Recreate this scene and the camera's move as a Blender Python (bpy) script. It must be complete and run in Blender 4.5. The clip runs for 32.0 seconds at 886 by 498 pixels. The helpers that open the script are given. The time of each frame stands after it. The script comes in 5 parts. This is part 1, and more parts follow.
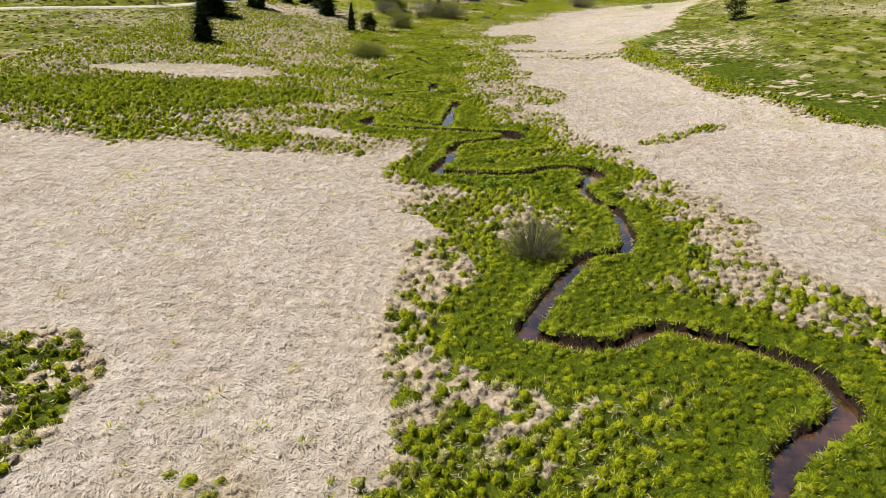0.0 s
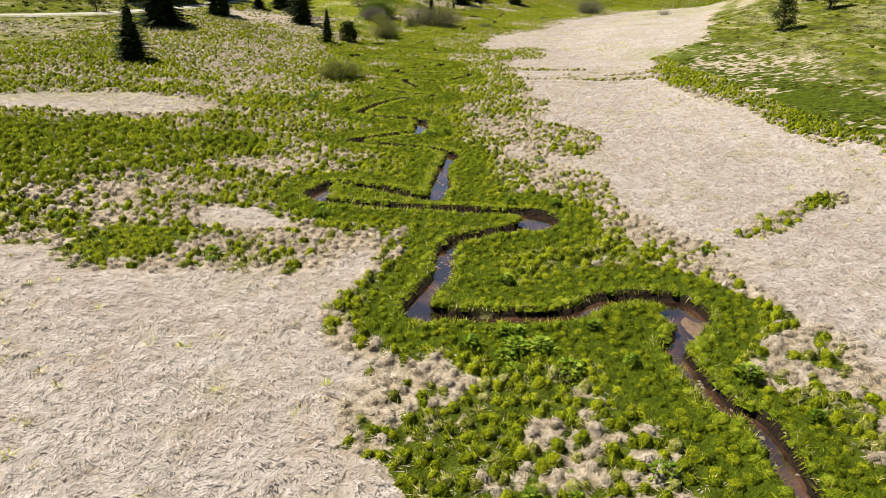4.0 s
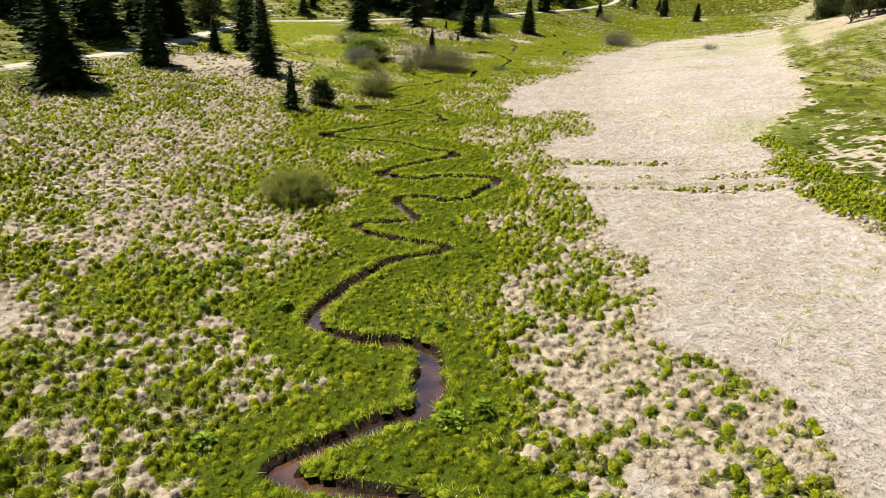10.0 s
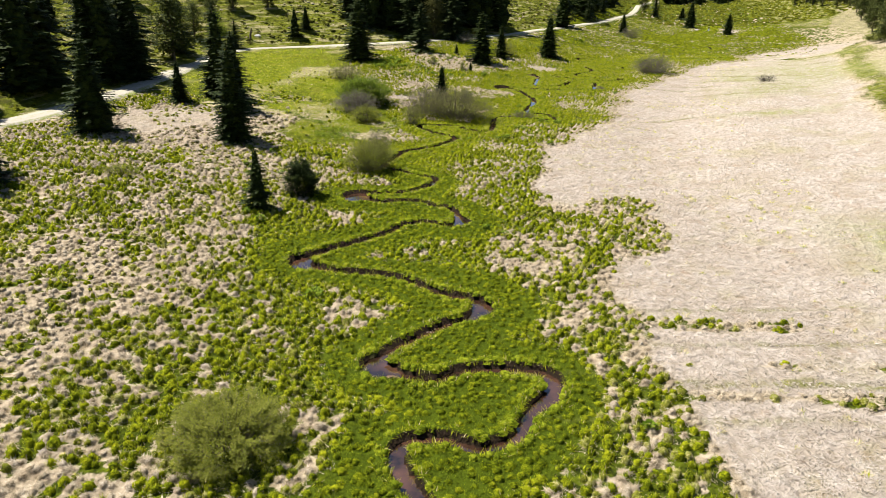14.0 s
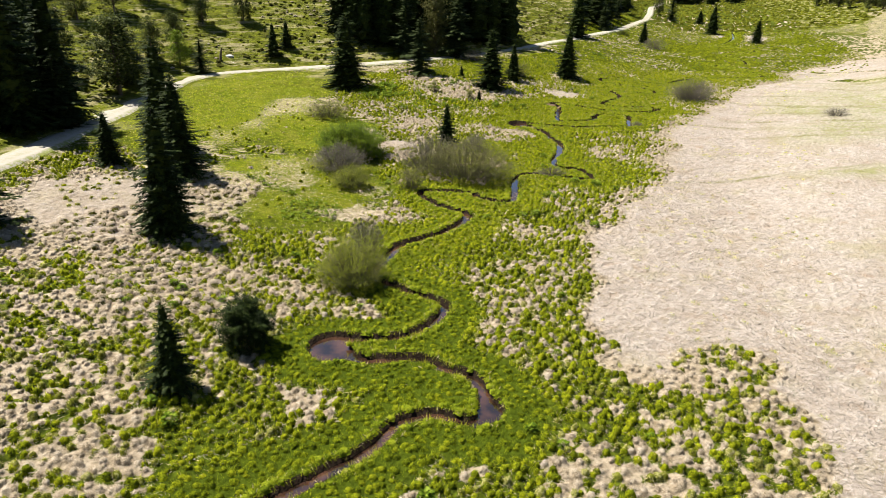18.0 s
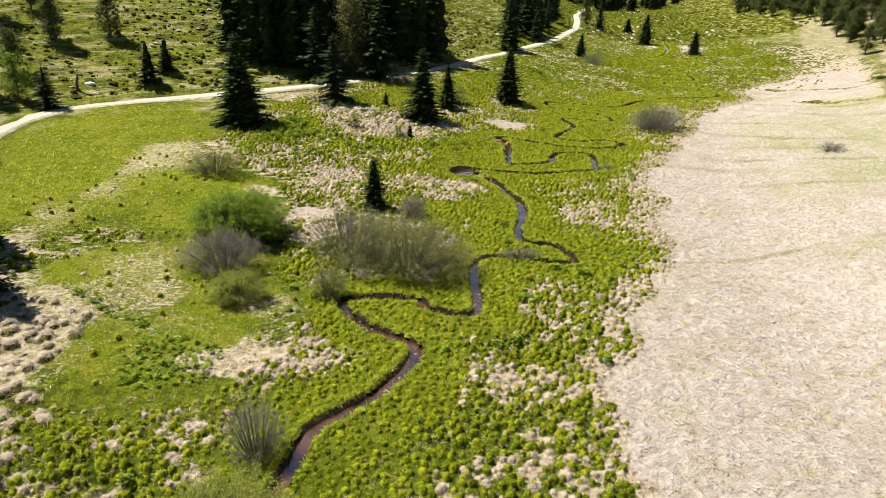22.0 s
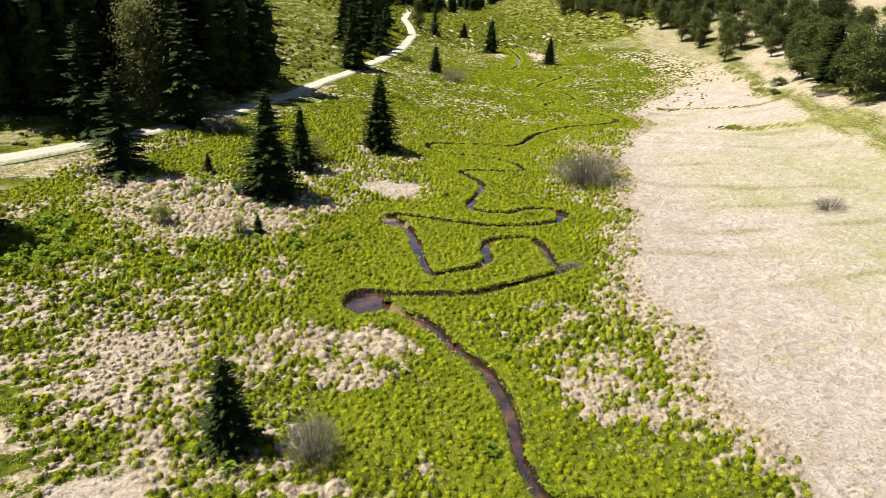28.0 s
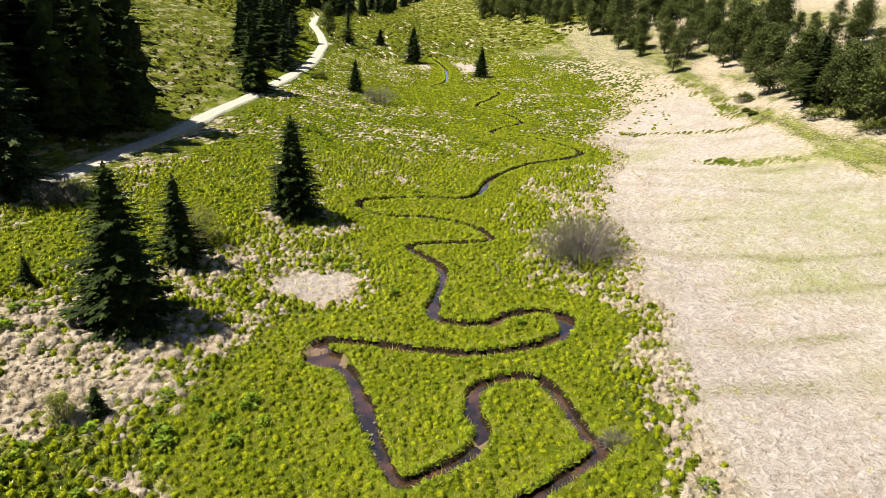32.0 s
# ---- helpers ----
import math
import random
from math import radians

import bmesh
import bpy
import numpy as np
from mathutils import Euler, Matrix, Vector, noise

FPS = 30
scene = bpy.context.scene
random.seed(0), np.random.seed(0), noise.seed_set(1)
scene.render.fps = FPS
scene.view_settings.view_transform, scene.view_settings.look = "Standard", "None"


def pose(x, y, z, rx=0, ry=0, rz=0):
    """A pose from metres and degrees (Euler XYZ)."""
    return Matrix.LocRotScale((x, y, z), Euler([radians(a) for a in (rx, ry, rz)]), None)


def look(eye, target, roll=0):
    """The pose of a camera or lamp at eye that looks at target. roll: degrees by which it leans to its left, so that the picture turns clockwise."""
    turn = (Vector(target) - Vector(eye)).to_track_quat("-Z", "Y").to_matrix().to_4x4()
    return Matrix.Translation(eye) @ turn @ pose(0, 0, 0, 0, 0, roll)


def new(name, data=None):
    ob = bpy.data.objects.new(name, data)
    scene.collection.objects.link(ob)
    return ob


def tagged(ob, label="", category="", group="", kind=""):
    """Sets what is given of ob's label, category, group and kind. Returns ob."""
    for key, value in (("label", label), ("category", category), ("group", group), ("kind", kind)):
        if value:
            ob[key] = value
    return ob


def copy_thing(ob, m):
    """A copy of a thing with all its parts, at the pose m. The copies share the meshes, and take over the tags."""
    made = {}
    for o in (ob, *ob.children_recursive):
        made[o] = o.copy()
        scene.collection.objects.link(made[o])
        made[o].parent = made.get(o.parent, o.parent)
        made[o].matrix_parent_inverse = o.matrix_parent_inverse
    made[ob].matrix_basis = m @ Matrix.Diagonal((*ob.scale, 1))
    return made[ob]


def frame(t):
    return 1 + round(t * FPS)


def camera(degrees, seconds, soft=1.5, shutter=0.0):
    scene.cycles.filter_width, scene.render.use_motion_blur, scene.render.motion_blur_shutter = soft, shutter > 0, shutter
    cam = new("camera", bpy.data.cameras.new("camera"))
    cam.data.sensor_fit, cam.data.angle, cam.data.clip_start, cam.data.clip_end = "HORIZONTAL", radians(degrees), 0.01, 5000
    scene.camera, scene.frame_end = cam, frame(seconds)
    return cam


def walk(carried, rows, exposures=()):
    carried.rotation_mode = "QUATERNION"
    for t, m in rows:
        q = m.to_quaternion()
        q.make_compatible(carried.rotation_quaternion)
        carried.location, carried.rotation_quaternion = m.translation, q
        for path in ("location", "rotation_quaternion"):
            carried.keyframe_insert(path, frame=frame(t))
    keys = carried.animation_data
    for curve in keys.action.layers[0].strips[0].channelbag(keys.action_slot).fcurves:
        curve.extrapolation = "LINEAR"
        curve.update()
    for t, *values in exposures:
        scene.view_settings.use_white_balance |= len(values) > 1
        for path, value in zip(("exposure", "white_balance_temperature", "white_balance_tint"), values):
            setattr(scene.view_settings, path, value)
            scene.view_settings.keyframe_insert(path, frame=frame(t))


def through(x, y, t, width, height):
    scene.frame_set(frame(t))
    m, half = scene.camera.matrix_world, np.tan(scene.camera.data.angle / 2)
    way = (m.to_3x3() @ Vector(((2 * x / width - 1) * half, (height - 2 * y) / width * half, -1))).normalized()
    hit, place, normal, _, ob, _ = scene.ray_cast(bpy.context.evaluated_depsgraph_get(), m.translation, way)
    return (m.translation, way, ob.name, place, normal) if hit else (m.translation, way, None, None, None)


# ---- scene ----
cam = camera(67.2, 32.0, soft=0.7)
METRES, EYE, TILT, LEAN, TURN = 136.36, 10.2, 0.0, 0.0, 0.0
ROWS = [
    (0.0, 0.0, 0.0, 0.0, 0.78, -23.58, -1.78),
    (0.5, 0.0007, 0.0143, -0.0003, 0.68, -23.56, -1.83),
    (1.0, 0.0012, 0.0285, -0.0007, 0.6, -23.52, -1.85),
    (1.5, 0.0015, 0.0428, -0.0012, 0.58, -23.49, -1.87),
    (2.0, 0.0015, 0.0572, -0.0016, 0.52, -23.45, -1.86),
    (2.5, 0.0015, 0.0718, -0.0022, 0.46, -23.41, -1.87),
    (3.0, 0.0013, 0.0863, -0.0027, 0.44, -23.37, -1.87),
    (3.5, 0.001, 0.101, -0.0033, 0.4, -23.34, -1.85),
    (5.5, -0.0008, 0.1592, -0.0056, 0.44, -23.15, -1.83),
    (6.0, -0.0014, 0.174, -0.0061, 0.42, -23.11, -1.81),
    (6.5, -0.002, 0.1889, -0.0064, 0.38, -23.03, -1.8),
    (7.0, -0.0027, 0.2038, -0.006, 0.32, -22.98, -1.78),
    (7.5, -0.0035, 0.2184, -0.005, 0.29, -22.91, -1.78),
    (8.0, -0.0043, 0.2336, -0.0028, 0.23, -22.8, -1.76),
    (8.5, -0.0052, 0.2489, 0.0003, 0.19, -22.68, -1.76),
    (9.0, -0.0061, 0.2641, 0.0035, 0.16, -22.56, -1.68),
    (9.5, -0.0071, 0.2793, 0.0068, 0.13, -22.48, -1.62),
    (10.0, -0.0083, 0.2945, 0.0098, 0.09, -22.37, -1.58),
    (10.5, -0.0092, 0.3099, 0.0126, 0.06, -22.32, -1.52),
    (11.0, -0.01, 0.3252, 0.0153, 0.09, -22.84, -1.43),
    (11.5, -0.0109, 0.3407, 0.0179, 0.08, -22.75, -1.39),
    (12.0, -0.0115, 0.3564, 0.0206, 0.06, -22.71, -1.31),
    (12.5, -0.0124, 0.3722, 0.0232, 0.04, -22.63, -1.26),
    (13.0, -0.0133, 0.3879, 0.026, 0.03, -22.57, -1.24),
    (13.5, -0.0141, 0.4037, 0.0288, 0.36, -22.52, -1.15),
    (14.0, -0.0147, 0.4194, 0.0316, 0.47, -22.49, -1.08),
    (14.5, -0.0156, 0.4353, 0.0339, 0.44, -22.45, -1.06),
    (15.0, -0.0163, 0.451, 0.0361, 0.45, -22.42, -1.02),
    (15.5, -0.0172, 0.467, 0.0381, 0.44, -22.39, -1.0),
    (17.5, -0.0208, 0.5308, 0.0448, 0.34, -22.99, -0.93),
    (18.0, -0.022, 0.5468, 0.0461, 0.2, -22.95, -0.95),
    (18.5, -0.0228, 0.5628, 0.0469, 0.13, -22.93, -0.91),
    (19.0, -0.0237, 0.5787, 0.0471, -0.33, -22.9, -0.91),
    (19.5, -0.0243, 0.5947, 0.0472, -1.2, -22.85, -0.96),
    (20.0, -0.0246, 0.6108, 0.0474, -2.11, -22.81, -0.95),
    (20.5, -0.0251, 0.627, 0.0475, -3.35, -22.76, -1.08),
    (21.0, -0.0254, 0.6431, 0.0476, -4.56, -22.69, -1.19),
    (21.5, -0.0255, 0.659, 0.0479, -5.68, -22.62, -1.27),
    (22.0, -0.0255, 0.675, 0.048, -6.79, -22.55, -1.34),
    (22.5, -0.0258, 0.6909, 0.0482, -7.91, -22.5, -1.46),
    (23.0, -0.0268, 0.707, 0.0482, -9.04, -22.48, -1.51),
    (23.5, -0.0284, 0.7228, 0.0484, -10.26, -22.46, -1.56),
    (24.0, -0.0306, 0.7386, 0.0484, -11.48, -22.43, -1.58),
    (24.5, -0.0328, 0.754, 0.0486, -12.67, -22.43, -1.57),
    (26.5, -0.0336, 0.818, 0.0482, -18.79, -22.33, -1.8),
    (27.0, -0.0318, 0.8338, 0.0482, -20.24, -22.3, -1.82),
    (27.5, -0.0295, 0.8497, 0.0483, -21.61, -22.29, -1.86),
    (28.0, -0.0264, 0.8653, 0.0481, -22.8, -22.23, -1.88),
    (28.5, -0.023, 0.8808, 0.0481, -23.9, -22.24, -1.91),
    (29.0, -0.0192, 0.8963, 0.0482, -24.97, -22.21, -1.93),
    (29.5, -0.0149, 0.9117, 0.0482, -26.0, -22.18, -1.94),
    (30.0, -0.0104, 0.9271, 0.0485, -27.02, -22.15, -1.99),
    (30.5, -0.0054, 0.9423, 0.0487, -27.95, -22.12, -1.96),
    (31.0, 0.0, 0.9576, 0.0488, -28.84, -22.04, -1.97),
    (31.5, 0.006, 0.9726, 0.0492, -29.62, -22.0, -1.98),
    (32.0, 0.0121, 0.9878, 0.0494, -30.38, -21.94, -2.06),
]
walk(cam, [(t, pose(0, 0, EYE, TILT, LEAN, TURN) @ pose(METRES * x, METRES * y, METRES * z, 90 + pitch, roll, yaw)) for t, x, y, z, yaw, pitch, roll in ROWS],
     [(0.0, 0.97), (5.0, 1.09), (8.0, 1.18), (15.0, 1.25), (20.0, 1.26), (32.0, 1.30)])

# ---- light ----
SUN_FROM = Vector((-0.9, 0.43, 1.85))
world = bpy.data.worlds.new("sky")
scene.world = world
world.use_nodes = True
sky = world.node_tree.nodes.new("ShaderNodeTexSky")
sky.sky_type, sky.sun_disc = "NISHITA", False
sky.sun_elevation = math.atan2(SUN_FROM.z, math.hypot(SUN_FROM.x, SUN_FROM.y))
sky.sun_rotation = math.atan2(SUN_FROM.x, SUN_FROM.y)
sky.altitude, sky.air_density, sky.dust_density = 1000, 1.0, 0.6
back = world.node_tree.nodes["Background"]
back.inputs["Strength"].default_value = 0.05
world.node_tree.links.new(sky.outputs["Color"], back.inputs["Color"])
sun = new("sun", bpy.data.lights.new("sun", "SUN"))
sun.data.energy, sun.data.angle, sun.data.color = 5.0, radians(0.55), (1.0, 0.955, 0.88)
sun.matrix_world = look(SUN_FROM * 60, (0, 0, 0))


# ---- materials ----
class Nodes:
    """A node material in few words."""

    def __init__(self, name):
        self.mat = bpy.data.materials.new(name)
        self.mat.use_nodes = True
        self.tree = self.mat.node_tree
        self.bsdf = self.tree.nodes["Principled BSDF"]
        self.out = self.tree.nodes["Material Output"]

    def node(self, kind, **links):
        n = self.tree.nodes.new(kind)
        for key, value in links.items():
            self.put(n, key.replace("_", " "), value)
        return n

    def put(self, n, key, value):
        socket = n.inputs[int(key[1:])] if key[0] == "i" and key[1:].isdigit() else n.inputs[key]
        if isinstance(value, bpy.types.NodeSocket):
            self.tree.links.new(value, socket)
        else:
            socket.default_value = value

    def noise(self, scale, detail=3.0, rough=0.6, distort=0.0):
        where = self.node("ShaderNodeNewGeometry").outputs["Position"]
        n = self.node("ShaderNodeTexNoise", Vector=where, Scale=scale, Detail=detail, Roughness=rough, Distortion=distort)
        return n.outputs["Fac"]

    def ramp(self, fac, *stops):
        n = self.node("ShaderNodeValToRGB", Fac=fac)
        ramp = n.color_ramp
        while len(ramp.elements) < len(stops):
            ramp.elements.new(0.5)
        for e, (at, colour) in zip(ramp.elements, stops):
            e.position = at
            e.color = (*colour, 1) if isinstance(colour, tuple) else (colour, colour, colour, 1)
        return n.outputs["Color"]

    def mix(self, fac, a, b, how="MIX"):
        n = self.node("ShaderNodeMix")
        n.data_type, n.blend_type = "RGBA", how
        self.put(n, "i0", fac)
        for key, v in (("i6", a), ("i7", b)):
            self.put(n, key, (*v, 1) if isinstance(v, tuple) else v)
        return n.outputs[2]

    def sums(self, how, a, b, c=0.0):
        n = self.node("ShaderNodeMath", i0=a, i1=b, i2=c)
        n.operation = how
        return n.outputs[0]

    def field(self, name):
        n = self.node("ShaderNodeAttribute")
        n.attribute_name = name
        return n.outputs["Fac"]

    def chance(self):
        return self.node("ShaderNodeNewGeometry").outputs["Random Per Island"]

    def bump(self, height, depth, strength=1.0):
        return self.node("ShaderNodeBump", Height=height, Distance=depth, Strength=strength).outputs["Normal"]

    def done(self, colour, rough=0.8, normal=None, metal=0.0, spec=0.3):
        self.put(self.bsdf, "Base Color", (*colour, 1) if isinstance(colour, tuple) else colour)
        self.put(self.bsdf, "Roughness", rough)
        self.put(self.bsdf, "Metallic", metal)
        self.put(self.bsdf, "Specular IOR Level", spec)
        if normal is not None:
            self.put(self.bsdf, "Normal", normal)
        return self.mat

    def leafy(self, colour, through=0.4, rough=0.6):
        """A thin leaf or blade: some of the light comes through it."""
        self.done(colour, rough, spec=0.04)
        thin = self.node("ShaderNodeBsdfTranslucent", Color=colour)
        both = self.node("ShaderNodeMixShader", Fac=through, i1=self.bsdf.outputs[0], i2=thin.outputs[0])
        self.tree.links.new(both.outputs[0], self.out.inputs["Surface"])
        return self.mat


STRAW_DARK = (0.27, 0.20, 0.13)
GREEN = (0.325, 0.365, 0.010)
GREEN_DEEP = (0.075, 0.10, 0.006)
GREEN_FRESH = (0.44, 0.44, 0.024)


def ground_material():
    m = Nodes("meadow ground")
    dry, gravel, soil, fresh = m.field("dry"), m.field("gravel"), m.field("soil"), m.field("fresh")
    fine, mid, big = m.noise(16, 4, 0.7), m.noise(2.6, 3), m.noise(0.12, 3)
    # soft shade between the humps is painted in: low mid noise is darker
    straw = m.mix(m.ramp(mid, (0.35, 0.0), (0.65, 1.0)), (0.30, 0.255, 0.21), (0.43, 0.375, 0.32))
    straw = m.mix(m.ramp(fine, (0.30, 0.5), (0.42, 0.0)), straw, STRAW_DARK)
    straw = m.mix(m.ramp(m.noise(0.35, 4, 0.65), (0.45, 0.0), (0.66, 0.6)), straw, (0.29, 0.235, 0.175))
    straw = m.mix(m.ramp(m.noise(0.9, 4, 0.7, 0.4), (0.56, 0.0), (0.70, 0.6)), straw, (0.27, 0.19, 0.125))
    straw = m.mix(m.ramp(m.noise(0.28, 3, 0.65), (0.55, 0.0), (0.72, 0.4)), straw, (0.27, 0.245, 0.11))
    tan = m.mix(m.ramp(mid, (0.35, 0.0), (0.65, 1.0)), (0.24, 0.19, 0.12), (0.44, 0.365, 0.265))
    straw = m.mix(m.ramp(m.field("field"), (0.68, 0.0), (0.93, 1.0)), tan, straw)
    green = m.mix(m.ramp(mid, (0.38, 0.0), (0.66, 1.0)), (0.022, 0.03, 0.004), (0.10, 0.125, 0.008))
    lawn = m.mix(m.ramp(big, (0.40, 0.0), (0.65, 1.0)), (0.09, 0.115, 0.004), (0.155, 0.172, 0.007))
    lawn = m.mix(m.ramp(m.noise(0.55, 4, 0.7), (0.42, 0.0), (0.62, 0.8)), lawn, (0.20, 0.18, 0.025))
    lawn = m.mix(m.ramp(m.noise(1.7, 4, 0.75, 0.3), (0.38, 0.75), (0.50, 0.0)), lawn, (0.05, 0.078, 0.004))
    lawn = m.mix(m.field("sedge"), lawn, m.mix(mid, (0.022, 0.034, 0.003), (0.08, 0.105, 0.005)))
    green = m.mix(m.ramp(m.field("field"), (0.12, 1.0), (0.34, 0.0)), green, m.mix(m.ramp(fine, (0.38, 0.95), (0.54, 0.0)), lawn, (0.06, 0.085, 0.006)))
    where = m.node("ShaderNodeNewGeometry").outputs["Position"]
    steps = m.node("ShaderNodeVectorMath", i0=where, i1=(0.22, 0.22, 2.6))
    steps.operation = "MULTIPLY"
    steps = m.node("ShaderNodeTexNoise", Vector=steps.outputs[0], Scale=1.0, Detail=5.0, Roughness=0.7).outputs["Fac"]
    far = m.mix(m.ramp(m.noise(0.8, 4, 0.7), (0.40, 0.0), (0.62, 1.0)), (0.055, 0.066, 0.006), (0.135, 0.148, 0.011))
    far = m.mix(m.ramp(steps, (0.36, 0.8), (0.46, 0.0)), far, (0.045, 0.042, 0.014))
    far = m.mix(m.ramp(steps, (0.51, 0.0), (0.63, 0.8)), far, (0.29, 0.25, 0.13))
    green = m.mix(m.field("outer"), green, far)
    patch = m.sums("ADD", dry, m.sums("MULTIPLY_ADD", m.noise(5.0, 4, 0.7), 1.2, -0.6))
    patch = m.ramp(patch, (0.38, 0.0), (0.62, 1.0))
    colour = m.mix(patch, green, straw)
    wash = m.sums("MULTIPLY", fresh, m.ramp(m.noise(1.1, 4, 0.7), (0.38, 0.25), (0.6, 1.0)))
    colour = m.mix(m.sums("MULTIPLY", wash, 0.62), colour, (0.205, 0.225, 0.055))
    colour = m.mix(m.sums("MULTIPLY", m.field("worn"), m.ramp(mid, (0.38, 0.15), (0.6, 0.9))), colour, (0.13, 0.13, 0.03))
    pebbles = m.mix(m.noise(40, 3), (0.09, 0.057, 0.036), (0.27, 0.185, 0.125))
    colour = m.mix(gravel, colour, pebbles)
    soil = m.ramp(soil, (0.40, 0.0), (0.60, 1.0))
    colour = m.mix(soil, colour, m.mix(fine, (0.007, 0.005, 0.004), (0.035, 0.024, 0.015)))
    # the dead grass lies in small tangled humps
    fleck = m.sums("MULTIPLY", m.ramp(m.field("field"), (0.7, 0.0), (0.9, 1.0)), m.sums("MULTIPLY", m.ramp(m.noise(4.5, 3, 0.7, 0.8), (0.38, 1.0), (0.47, 0.0)), m.ramp(m.noise(0.22, 3, 0.6), (0.36, 0.25), (0.58, 1.0))))
    colour = m.mix(m.sums("MULTIPLY", fleck, 0.5), colour, (0.22, 0.175, 0.10))
    rough = m.bump(m.sums("ADD", m.sums("MULTIPLY", fine, 0.5), m.sums("ADD", m.sums("MULTIPLY", mid, 1.6), m.sums("MULTIPLY", m.noise(4.6, 3, 0.6, 0.3), 0.9))), 0.24, 0.9)
    return m.done(colour, 0.95, rough, spec=0.03)


def blade_material(name, dark, mid, light, through, dead=0.0, soft=False):
    """Blades or leaves; soft: they are shaded as the round tuft that they make up."""
    m = Nodes(name)
    tone = m.sums("ADD", m.sums("MULTIPLY", m.chance(), 0.4 if soft else 0.6), m.sums("MULTIPLY_ADD", m.noise(2.6, 2), 2.0, -0.7 if soft else -0.8))
    colour = m.ramp(tone, (0.0, dark), (0.5, mid), (1.0, light))
    colour = m.mix(m.ramp(m.noise(0.16, 3, 0.7), (0.45, 0.0), (0.7, 0.4)), colour, tuple(0.65 * a + 0.35 * b for a, b in zip(mid, dark)))
    if dead:
        colour = m.mix(m.ramp(m.chance(), (0.999 - dead, 0.0), (1.0 - dead, 1.0)), colour, (0.60, 0.50, 0.28))
    if soft:
        tuft = m.node("ShaderNodeAttribute")
        tuft.attribute_name = "tuft"
        m.put(m.bsdf, "Normal", tuft.outputs["Vector"])
    return m.leafy(colour, through, 0.55)


def tussock_material(name, dark, mid, light):
    m = Nodes(name)
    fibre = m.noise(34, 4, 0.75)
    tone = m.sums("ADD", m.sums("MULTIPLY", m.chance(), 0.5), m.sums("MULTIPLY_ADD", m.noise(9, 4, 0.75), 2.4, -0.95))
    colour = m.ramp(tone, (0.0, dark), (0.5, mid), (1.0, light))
    # crevice shade put into the colour: low spots between fibres go dark
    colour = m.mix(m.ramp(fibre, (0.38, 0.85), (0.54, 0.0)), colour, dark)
    return m.done(colour, 0.95, m.bump(m.sums("ADD", fibre, m.noise(11, 2)), 0.08, 0.9), spec=0.02)


GROUND = ground_material()
GRASS = blade_material("green grass", GREEN_DEEP, GREEN, GREEN_FRESH, 0.28, 0.08, soft=True)
SEDGE = blade_material("short sedge", (0.038, 0.056, 0.003), (0.12, 0.16, 0.006), (0.27, 0.30, 0.012), 0.28, soft=True)
HALF_DEAD = blade_material("half-dead grass", GREEN_DEEP, GREEN, GREEN_FRESH, 0.36, 0.5, soft=True)
SHORT_GRASS = blade_material("short grass", (0.06, 0.085, 0.003), (0.215, 0.25, 0.006), (0.40, 0.41, 0.017), 0.35, 0.07, soft=True)
STRAW_BLADES = blade_material("dry grass", (0.30, 0.255, 0.21), (0.42, 0.365, 0.315), (0.55, 0.49, 0.43), 0.35, soft=True)
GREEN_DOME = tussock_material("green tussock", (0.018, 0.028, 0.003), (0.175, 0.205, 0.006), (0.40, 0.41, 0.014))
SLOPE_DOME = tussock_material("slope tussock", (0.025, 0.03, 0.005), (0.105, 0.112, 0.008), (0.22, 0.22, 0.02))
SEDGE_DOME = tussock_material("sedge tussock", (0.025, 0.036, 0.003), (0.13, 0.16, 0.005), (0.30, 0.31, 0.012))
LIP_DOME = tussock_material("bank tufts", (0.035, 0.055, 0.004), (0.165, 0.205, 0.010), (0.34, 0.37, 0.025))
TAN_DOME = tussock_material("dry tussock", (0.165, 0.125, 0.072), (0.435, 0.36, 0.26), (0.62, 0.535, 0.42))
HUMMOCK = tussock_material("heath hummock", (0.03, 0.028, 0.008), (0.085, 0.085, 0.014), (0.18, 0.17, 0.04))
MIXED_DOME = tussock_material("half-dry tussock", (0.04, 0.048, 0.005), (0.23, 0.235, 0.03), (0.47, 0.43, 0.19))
TAN_BLADES = blade_material("tan grass", (0.26, 0.20, 0.125), (0.49, 0.405, 0.295), (0.65, 0.565, 0.445), 0.34, soft=True)
BROAD_LEAF = blade_material("broad leaves", (0.035, 0.065, 0.004), (0.10, 0.155, 0.008), (0.27, 0.33, 0.035), 0.3)
NEEDLES = blade_material("spruce needles", (0.009, 0.014, 0.004), (0.020, 0.031, 0.007), (0.045, 0.06, 0.012), 0.18)
PINE_NEEDLES = blade_material("pine needles", (0.024, 0.032, 0.010), (0.064, 0.078, 0.020), (0.14, 0.155, 0.040), 0.28)
LOOSE_NEEDLES = blade_material("loose needles", (0.014, 0.022, 0.008), (0.034, 0.048, 0.015), (0.075, 0.09, 0.03), 0.2)
JUNIPER = blade_material("juniper needles", (0.035, 0.045, 0.008), (0.085, 0.10, 0.016), (0.16, 0.175, 0.03), 0.25)
WILLOW_GREEN = blade_material("fresh willow leaves", (0.06, 0.095, 0.008), (0.12, 0.175, 0.013), (0.21, 0.265, 0.03), 0.35)
WILLOW_OLIVE = blade_material("olive willow leaves", (0.085, 0.095, 0.014), (0.165, 0.18, 0.025), (0.27, 0.275, 0.055), 0.4)
WILLOW_DUSK = blade_material("dull willow leaves", (0.075, 0.074, 0.025), (0.135, 0.135, 0.042), (0.22, 0.21, 0.08), 0.35)
